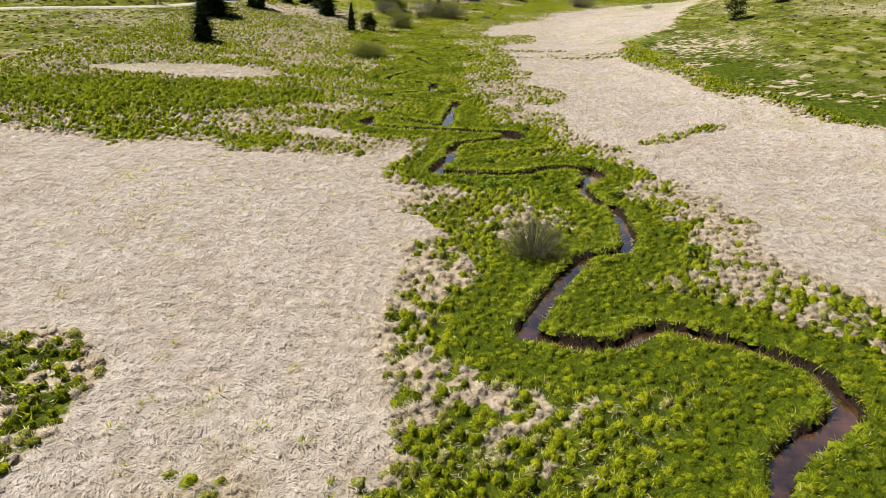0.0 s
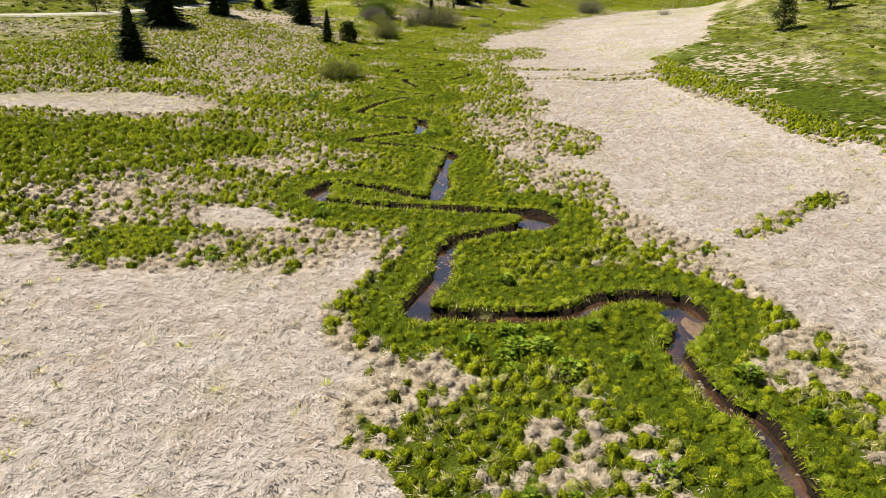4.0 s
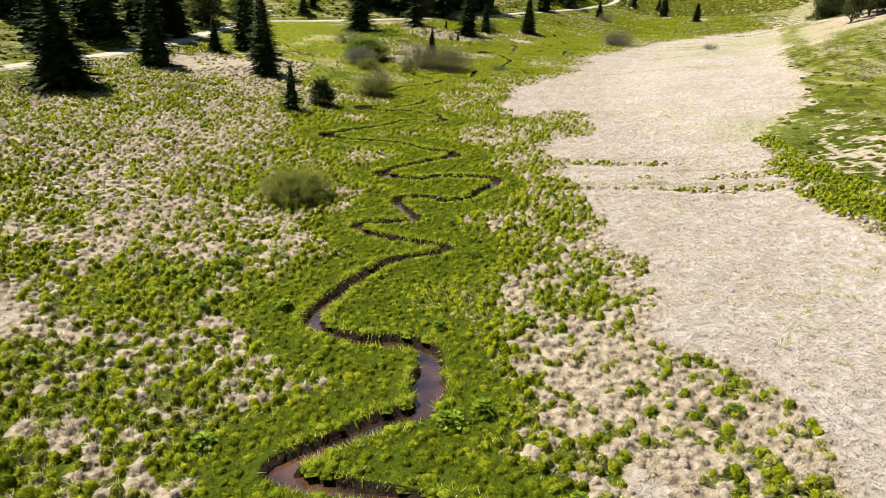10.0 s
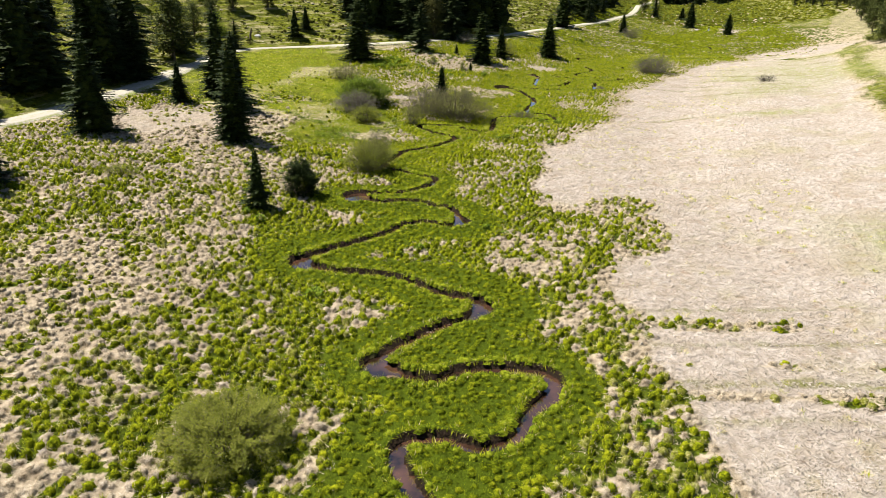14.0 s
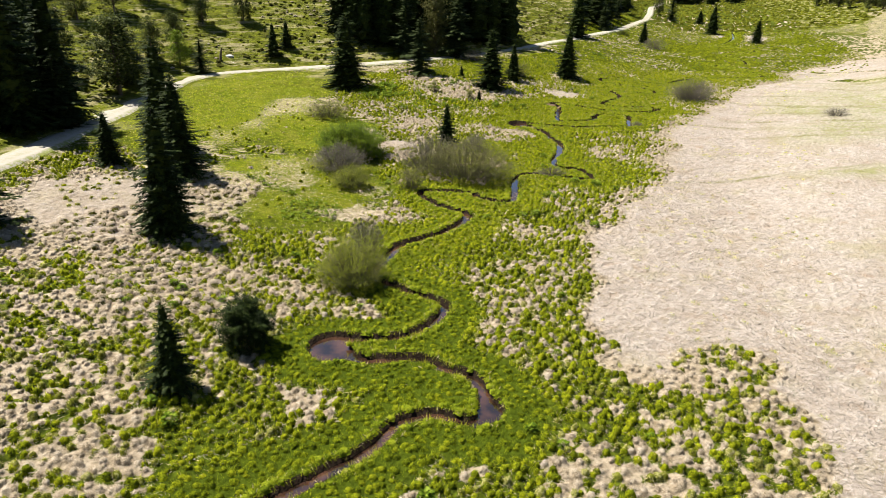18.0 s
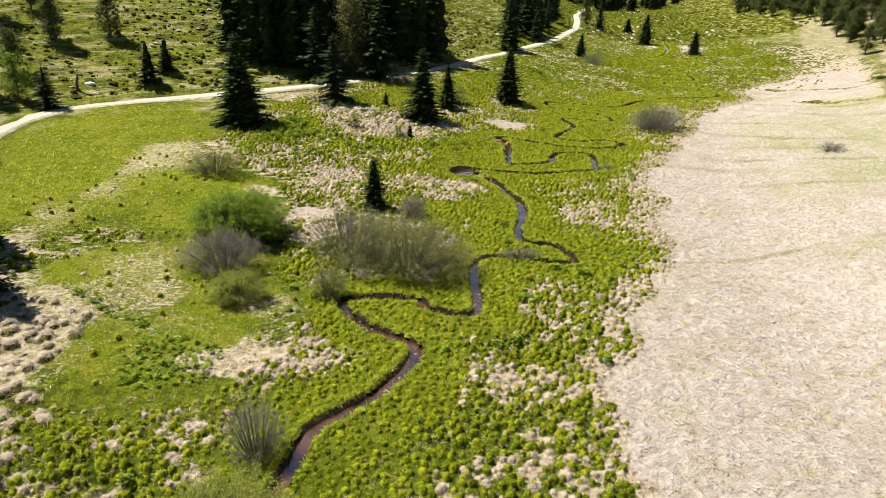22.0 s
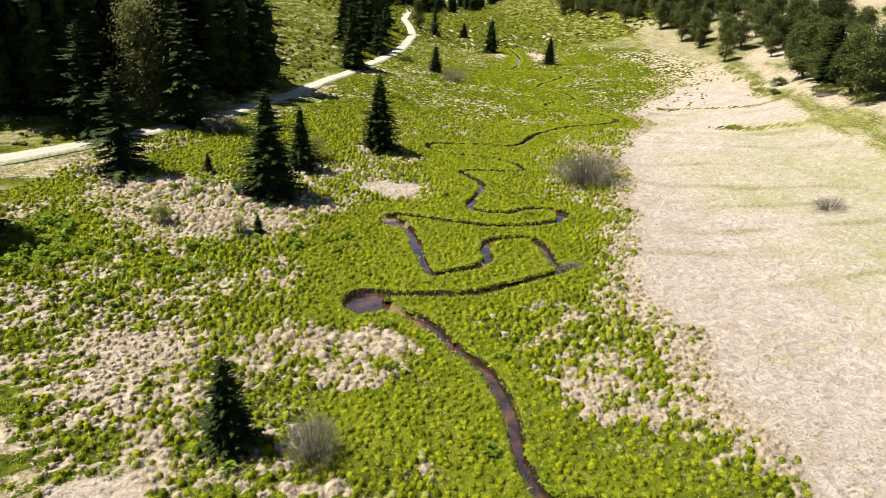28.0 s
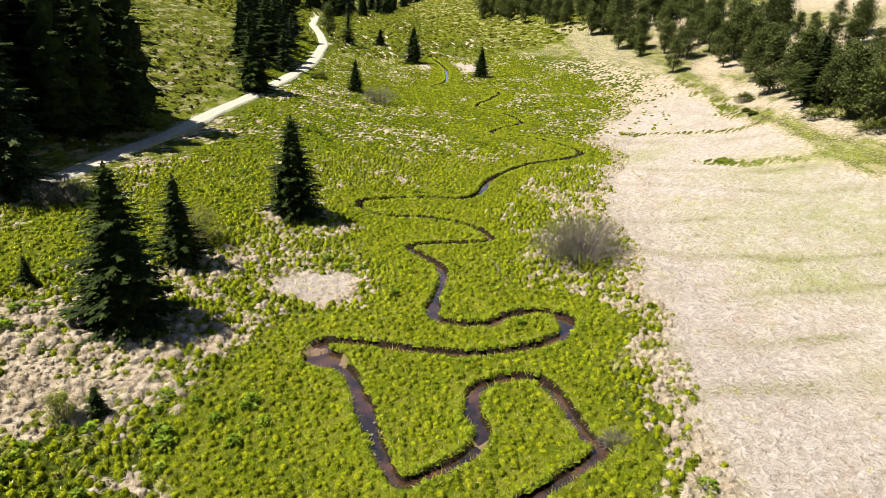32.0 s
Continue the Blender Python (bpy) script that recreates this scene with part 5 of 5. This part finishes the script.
def build_grass():
    x, y, z, d, dry, c, size = lattice(9, 190, -35, 26)
    dead = strawness(x, y, dry, c)
    turf = lawn(x, y) * (hash2((x * 97).astype(np.int64), (y * 89).astype(np.int64), 5) < 0.965) > 0.42
    straw, wild = dead > 0.62, (dry > 0.17) & ~turf & ((y < 125) | (x < np.interp(y, DRY_EDGE[:, 0], DRY_EDGE[:, 1]) + 5))
    grow = np.clip((dry - 0.08) / 0.25, np.where(y < 113, 0.42, 0.55), 1) * np.clip(d / 0.5, 0.5, 1)
    wide, tall = 0.10 + 0.075 * size, (0.10 + 0.16 * size) * grow * (1 - 0.4 * np.clip((dry - 0.5) / 0.3, 0, 1))
    side = np.abs(x - axis(y)) > 15
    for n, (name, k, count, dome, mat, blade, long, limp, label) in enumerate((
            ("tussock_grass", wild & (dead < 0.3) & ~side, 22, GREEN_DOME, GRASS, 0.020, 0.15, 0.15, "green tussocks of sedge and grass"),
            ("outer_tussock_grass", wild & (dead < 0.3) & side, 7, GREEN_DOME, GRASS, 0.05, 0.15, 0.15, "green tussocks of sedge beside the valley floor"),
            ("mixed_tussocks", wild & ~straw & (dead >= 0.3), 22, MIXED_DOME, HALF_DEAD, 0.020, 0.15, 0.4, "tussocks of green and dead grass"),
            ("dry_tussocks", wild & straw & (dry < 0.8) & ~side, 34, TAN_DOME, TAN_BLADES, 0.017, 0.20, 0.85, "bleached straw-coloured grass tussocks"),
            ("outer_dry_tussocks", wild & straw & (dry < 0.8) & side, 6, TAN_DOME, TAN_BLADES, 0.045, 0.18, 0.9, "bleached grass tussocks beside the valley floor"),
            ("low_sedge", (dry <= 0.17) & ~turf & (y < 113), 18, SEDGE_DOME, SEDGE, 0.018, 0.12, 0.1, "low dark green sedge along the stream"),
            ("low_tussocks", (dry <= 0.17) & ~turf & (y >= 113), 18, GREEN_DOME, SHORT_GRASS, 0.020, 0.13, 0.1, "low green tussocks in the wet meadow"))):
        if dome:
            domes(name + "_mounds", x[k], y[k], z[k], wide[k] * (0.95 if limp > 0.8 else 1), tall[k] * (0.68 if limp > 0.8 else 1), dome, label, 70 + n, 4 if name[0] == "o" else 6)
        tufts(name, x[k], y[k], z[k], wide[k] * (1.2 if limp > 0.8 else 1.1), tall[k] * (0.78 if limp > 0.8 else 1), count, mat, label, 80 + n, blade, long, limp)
    # a bed of tall dark sedge
    sx, sy, sz, _, _, sc = scatter(0.52, 77, 38, 58, -42, -8)
    k = blob(sx, sy, -22, 47.5, 12, 5.8, 12) + 0.7 * lumps(sx, sy, 2.5, 78) < 1.3
    sx, sy, sz, sc = sx[k], sy[k], sz[k], sc[k]
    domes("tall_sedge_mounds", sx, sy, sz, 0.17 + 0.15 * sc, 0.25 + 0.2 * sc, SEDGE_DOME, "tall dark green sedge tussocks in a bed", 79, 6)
    tufts("tall_sedge", sx, sy, sz, 0.19 + 0.16 * sc, 0.27 + 0.2 * sc, 26, SEDGE, "tall dark green sedge tussocks in a bed", 79, 0.026, 0.2, 0.1)
    # dead leaves lying between the tussocks
    k = wild & (dry > 0.2) & (dry < 0.85) & ~side & (c > 0.72 - 0.9 * dry)
    hairs("thatch", x[k] + 0.15, y[k] - 0.1, z[k] + 0.04, 10, 0.06, 0.20, 0.014, 0.2, TAN_BLADES, "dead grass lying between the tussocks", 8, 0.04, 0.7)
    k = (dry >= 0.8) & (dead > 0.3) & (x - axis(y) < 16 + 6 * c)
    field_blades("dry_grass", x[k], y[k], 14, STRAW_BLADES, "matted straw-coloured dead grass", 6)
    k = (dry >= 0.8) & (c > 0.985 - 0.10 * (lumps(x, y, 6, 44) > 0.62))
    hairs("field_tufts", x[k], y[k], z[k], 22, 0.17, 0.12, 0.035, 0.16, HALF_DEAD, "small green tufts in the dry field", 9, 0.02)
    x, y, z, d, dry, c = scatter(0.27, 52, u0=-20, u1=13)
    turf = lawn(x, y) > 0.4
    pale = turf & (c < np.clip((dry - 0.2) * 1.7, 0.04, 0.7) * lumps(x, y, 1.2, 47) * 1.3)
    k = (((dry < 0.2) & (x - axis(y) > -14)) | turf) & ~pale
    near = k & (y < 113)
    hairs("short_sedge", x[near], y[near], z[near] + 0.02, 10, 0.17, 0.17, 0.016, 0.10, SEDGE, "short green sedge along the stream", 32, 0.0)
    k &= ~near
    hairs("short_grass", x[k], y[k], z[k] + 0.02, 10, 0.14, 0.17, 0.016, 0.09, SHORT_GRASS, "short bright green grass along the stream", 3, 0.0)
    k = pale
    hairs("turf_straw", x[k], y[k], z[k] + 0.02, 6, 0.08, 0.2, 0.024, 0.2, TAN_BLADES, "thin dead grass in the turf", 31, 0.0, 0.4)
    x, y, z, d, dry, c = scatter(0.42, 67, 118, 176, -52, -20)
    k = (lawn(x, y) > 0.3) & (track_side(x, y) < -1.9)
    hairs("turf_grass", x[k], y[k], z[k] + 0.02, 9, 0.15, 0.24, 0.022, 0.12, GRASS, "short green turf below the track", 33, 0.0)
    # farther out and up the slopes the tussocks stand wider apart
    g = np.random.default_rng(69)
    for u0, u1, seed in ((-95, -35, 55), (26, 70, 56)):
        x, y, z, d, dry, c = scatter(1.15, seed, 20, 250, u0, u1)
        up = track_side(x, y)
        straw = strawness(x, y, dry, c) > 0.5
        free = ((up > 2) | ((y < 125) & (x > axis(y)) & (x > np.interp(y, SLOPE_FOOT[:, 0], SLOPE_FOOT[:, 1]))) | ((y < 118) & (x < axis(y)))) & (dry < 0.78)
        for name, k, mat, label in (("slope_grass", ~straw & free & (c < np.where(x > axis(y), 0.3, 0.7)), SLOPE_DOME, "green tussocks on the slope"), ("slope_dry_grass", straw & free & (x < axis(y)), TAN_DOME, "dry tussocks on the slope")):
            domes(name, x[k], y[k], z[k], g.uniform(0.12, 0.38, k.sum()), g.uniform(0.05, 0.18, k.sum()), mat, label, seed + (mat is TAN_DOME))
    x, y, z, d, dry, c = scatter(0.55, 57, 190, 262)
    straw = strawness(x, y, dry, c) > 0.5
    half = straw & (c < 0.9)
    straw &= ~half & (dry < 0.8)
    for name, k, mat, label in (("far_grass", ~straw & ~half, GREEN_DOME, "green tussocks at the head of the valley"), ("far_mixed_grass", half & (dry < 0.8), MIXED_DOME, "half-dry tussocks at the head of the valley"), ("far_dry_grass", straw, TAN_DOME, "dry tussocks at the head of the valley")):
        domes(name, x[k], y[k], z[k], g.uniform(0.12, 0.34, k.sum()), g.uniform(0.04, 0.18, k.sum()), mat, label, 73, 4)
    x, y, z, d, dry, c = scatter(2.4, 58, 262, 420, -60, 70)
    domes("distant_grass", x, y, z, g.uniform(0.4, 1.0, len(x)), g.uniform(0.2, 0.5, len(x)), SLOPE_DOME, "rough green grass far up the valley", 74)
    # larger shaggy hummocks on the banks under the spruces
    x, y, z, d, dry, c = scatter(0.62, 64, 100, 200, -34, 12)
    k = (np.minimum.reduce([blob(x, y, *e) for e in HUMMOCKS]) < 1.15 - 0.5 * lumps(x, y, 2, 48)) & (c < 0.75) & (d > 1)
    x, y, z, c = x[k], y[k], z[k], c[k]
    wide, tall = 0.18 + 0.26 * c, 0.14 + 0.26 * c
    domes("bank_hummocks", x, y, z, wide, tall, TAN_DOME, "shaggy dead-grass hummocks on the bank", 65, 7)
    tufts("bank_hummock_blades", x, y, z, wide * 1.05, tall, 60, TAN_BLADES, "dead grass hanging over the hummocks", 66, 0.022, 0.26, 0.95)
    # dark domes away from the sun: bare peat, and added shade under the hummocks
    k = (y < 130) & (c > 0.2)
    domes("peat_and_shade", x[k] + 0.06, y[k] - 0.30 * wide[k] - 0.05, z[k], wide[k] * 0.85, tall[k] * 0.62, HUMMOCK, "dark peat and painted shade on the sides of the hummocks", 75, 6)
    # dark heathy hummocks above the track
    x, y, z, d, dry, c = scatter(0.85, 59, 140, 235, -75, -20)
    up = track_side(x, y)
    k = (up > 2.5) & (up < 42) & (c < 0.12 + 0.25 * (lumps(x, y, 9, 45) > 0.5)) & (lumps(x, y, 3, 46) > 0.3)
    g = np.random.default_rng(60)
    domes("heath_hummocks", x[k], y[k], z[k], g.uniform(0.2, 0.6, k.sum()), g.uniform(0.08, 0.34, k.sum()), HUMMOCK, "dark round heath hummocks on the hillside", 61)
    # grass hanging over the banks
    g = np.random.default_rng(53)
    i = g.integers(1, len(BANK) - 1, 12500)
    along = BANK[i + 1] - BANK[i - 1]
    normal = np.stack([-along[:, 1], along[:, 0]], 1) / np.hypot(*along.T)[:, None]
    off = (HALF[i] + g.uniform(0.0, 0.30, len(i))) * g.choice([-1, 1], len(i))
    x, y = BANK[i, 0] + normal[:, 0] * off, BANK[i, 1] + normal[:, 1] * off
    d, _ = to_stream(x, y, 30)
    k = (d > -0.03) & (y > 8)
    x, y = x[k], y[k]
    k = g.random(len(x)) < 0.36
    domes("bank_tufts", x[k], y[k], land(x[k], y[k]) + 0.03, g.uniform(0.13, 0.24, k.sum()), g.uniform(0.08, 0.2, k.sum()), LIP_DOME, "rounded grass tufts on the lip of the stream bank", 68)
    hairs("bank_grass", x, y, land(x, y) + 0.08, 9, 0.22, 0.13, 0.02, 0.17, SHORT_GRASS, "long green grass hanging over the stream bank", 4, 0.03)
    # a fringe falling over the edge towards the water
    i = g.integers(1, len(BANK) - 1, 60000)
    along = BANK[i + 1] - BANK[i - 1]
    normal = np.stack([-along[:, 1], along[:, 0]], 1) / np.hypot(*along.T)[:, None] * g.choice([-1, 1], len(i))[:, None]
    root = BANK[i] + normal * (HALF[i] + g.uniform(0.0, 0.12, len(i)))[:, None]
    d, _ = to_stream(root[:, 0], root[:, 1], 30)
    k = (d > -0.02) & (root[:, 1] > 8)
    root, normal = root[k], normal[k]
    n = len(root)
    way = normal + g.normal(0, 0.5, (n, 2))
    end = root - way * g.uniform(0.04, 0.15, n)[:, None]
    side = np.stack([-way[:, 1], way[:, 0]], 1) * (0.008 * g.uniform(0.6, 1.4, n))[:, None]
    z = land(root[:, 0], root[:, 1]) + 0.10
    v = np.empty((n, 3, 3), np.float32)
    v[:, 0], v[:, 1] = np.column_stack([root + side, z]), np.column_stack([root - side, z])
    v[:, 2] = np.column_stack([end, z + g.uniform(-0.22, 0.06, n)])
    me = mesh_from("bank_fringe", v.reshape(-1, 3), np.arange(n * 3).reshape(-1, 3), SHORT_GRASS)
    tuft_normals(me, np.column_stack([-0.6 * normal, np.ones(n)]))
    tagged(new("bank_fringe", me), "fringe of grass falling over the stream's edge", "grass", kind="stuff")


build_grass()


HERBS = [(-4.7, 155.4, 2.2, 1.3), (-9, 64, 3, 3), (3, 31.5, 2.5, 2), (8, 126, 3, 3), (1, 25.5, 2, 2), (-5, 157.5, 4.5, 2.2), (-12.5, 164, 2.2, 2.6), (-1.2, 155.8, 2, 1.5), (4, 158.5, 3.5, 3), (-3, 166, 5, 3), (8, 188, 7, 6), (19, 199, 6, 7), (-10, 152, 4, 3), (2, 175, 5, 3.5)]


# beds: middle, radii, turn
HERB_BEDS = [(-12.3, 118.5, 2.6, 2.2, -40), (-16.4, 123.4, 3.4, 0.5, -38), (-10.9, 159, 2.6, 4.5, 0)]


def herbs(x, y):
    return np.maximum.reduce([(blob(x, y, cx, cy, rx, ry, 0) < 1.2) * 1.0 for cx, cy, rx, ry in HERBS])


def leaves_of(seed, count, wide, tall, leaf):
    """A bush of broad leaves on short stalks, 5 corners and 3 triangles a leaf."""
    r = random.Random(seed)
    verts, tris = [], []
    for _ in range(count):
        a, up = r.uniform(0, 6.283), r.random() ** 0.7
        out = math.sqrt(max(0.0, 1 - up * up)) * r.uniform(0.65, 1.05)
        p = Vector((math.cos(a) * out * wide, math.sin(a) * out * wide, tall * (0.12 + 0.88 * up) * r.uniform(0.8, 1.1)))
        b = a + r.uniform(-0.8, 0.8)
        way = Vector((math.cos(b), math.sin(b), r.uniform(-0.25, 0.7))).normalized() * leaf * r.uniform(0.7, 1.3)
        across = Vector((-way.y, way.x, r.uniform(-0.3, 0.3) * leaf)) * 0.36
        n = len(verts)
        verts.extend([p - way * 0.5, p + across + way * 0.1, p + way * 0.62, p - across + way * 0.1, p + Vector((0, 0, -0.015))])
        tris.extend([(n, n + 1, n + 4), (n + 1, n + 2, n + 4), (n + 2, n + 3, n + 4), (n + 3, n, n + 4)])
    return verts, tris


def build_herbs():
    """Broad-leaved marsh plants: single bushes, each with its leaves and stalks."""
    models = []
    for k in range(5):
        plant_thing = tagged(new("marsh_plant"), "bushy broad-leaved marsh plant, glossy green in the grass", "marsh plant", "marsh plants in the meadow")
        v, t = leaves_of(700 + k, 70, 0.24 + 0.03 * k, 0.30 + 0.03 * (k % 3), 0.13)
        part("leaves", mesh_from("leaves", v, t, BROAD_LEAF), plant_thing)
        stems = []
        r = random.Random(720 + k)
        for _ in range(7):
            a = r.uniform(0, 6.283)
            stems.append(tube([(0, 0, -0.04), (0.13 * math.cos(a), 0.13 * math.sin(a), 0.2)], [0.012, 0.006], 3))
        v, t = joined(stems)
        part("stalks", mesh_from("stalks", v, t, SHOOT), plant_thing)
        models.append(plant_thing)
    x, y, z, d, dry, c = scatter(0.62, 62, u0=-24, u1=14, y1=215)
    g = np.random.default_rng(75)
    rich = np.maximum(0.05 * (lumps(x, y, 7, 41) > 0.6), 0.7 * (lumps(x, y, 2.2, 42) > 0.45) * herbs(x, y))
    k = (dry < 0.75) & (d > 0.25) & (c < 0.006 + rich)
    at = np.stack([x[k], y[k]], 1)
    g.shuffle(at)
    free = list(models)
    for n, (px, py) in enumerate(at[:290]):
        size = g.uniform(0.7, 1.35)
        m = Matrix.Translation((px, py, height(px, py))) @ Matrix.Rotation(g.uniform(0, 6.28), 4, "Z") @ Matrix.Diagonal((size, size, size * g.uniform(0.85, 1.1), 1))
        if free:
            free.pop().matrix_basis = m
        else:
            copy_thing(models[n % 5], Matrix.Identity(4)).matrix_basis = m
    # closed beds of the same plants
    x, y, z, d, dry, c = scatter(0.36, 63, 100, 215, -45, 14)
    bed = np.minimum.reduce([blob(x, y, *e) for e in HERB_BEDS]) + 0.9 * lumps(x, y, 1.3, 43) < 1.35
    k = bed & (d > 0.2) & (c < np.where(y < 130, 0.9, 0.45))
    v, t = leaves_of(760, 28, 0.27, 0.40, 0.17)
    v, t = np.array(v), np.array(t)
    turn, size = g.uniform(0, 6.283, k.sum())[:, None], (g.uniform(0.7, 1.3, k.sum()) * np.where(y[k] < 130, 0.5, 1))[:, None]
    px = x[k][:, None] + size * (v[:, 0] * np.cos(turn) - v[:, 1] * np.sin(turn))
    py = y[k][:, None] + size * (v[:, 0] * np.sin(turn) + v[:, 1] * np.cos(turn))
    pz = z[k][:, None] + size * v[:, 2]
    tris = (np.arange(k.sum())[:, None, None] * len(v) + t).reshape(-1, 3)
    tagged(new("herb_beds", mesh_from("herb_beds", np.stack([px, py, pz], -1).reshape(-1, 3), tris, BROAD_LEAF)), "closed beds of dark broad-leaved marsh plants", "marsh plants", kind="stuff")


build_herbs()


# riffles: middle and reach along the stream
RIFFLES = [(7.6, 28.6, 2.2), (7.2, 24.5, 1.6), (0.3, 36.5, 1.8), (-0.5, 42.3, 2.5), (0.2, 47.5, 1.6), (-1.4, 117.6, 2.4), (-3.6, 121.8, 1.8), (2.7, 124.8, 1.6), (7.3, 145.4, 2.4), (10.9, 155.5, 2.2), (-2.2, 82.8, 1.6), (16.6, 161.0, 1.2)]


def build_stream_stones():
    """Small stones that stand out of the shallow water."""
    models = []
    for k in range(4):
        bm = bmesh.new()
        bmesh.ops.create_icosphere(bm, subdivisions=1, radius=0.09)
        for v in bm.verts:
            q = 0.7 + 0.6 * hash2(np.int64(v.index + 50 * k), np.int64(7), 61)
            v.co = Vector((v.co.x * 1.3, v.co.y, v.co.z * 0.65)) * float(q)
        me = bpy.data.meshes.new("stream_stone")
        bm.to_mesh(me)
        bm.free()
        me.materials.append(WET_STONE)
        models.append(tagged(new("stream_stone", me), "small brown-grey stone in the shallow stream", "stone", "stones in the stream"))
    g = np.random.default_rng(88)
    free, n = list(models), 0
    for cx, cy, reach in RIFFLES:
        near = np.nonzero(np.hypot(BANK[:, 0] - cx, BANK[:, 1] - cy) < reach)[0]
        for i in g.choice(near, min(14, len(near)), replace=False):
            along = BANK[i] - BANK[i - 1]
            off = np.array([-along[1], along[0]]) / (np.hypot(*along) + 1e-9) * HALF[i] * g.uniform(-0.85, 0.85)
            size = g.uniform(0.3, 0.9)
            m = Matrix.Translation((BANK[i, 0] + off[0], BANK[i, 1] + off[1], float(rise(BANK[i, 1])) - 0.175)) @ Matrix.Rotation(g.uniform(0, 6.28), 4, "Z") @ Matrix.Diagonal((size, size, size, 1))
            if free:
                free.pop().matrix_basis = m
            else:
                copy_thing(models[n % 4], Matrix.Identity(4)).matrix_basis = m
            n += 1


build_stream_stones()
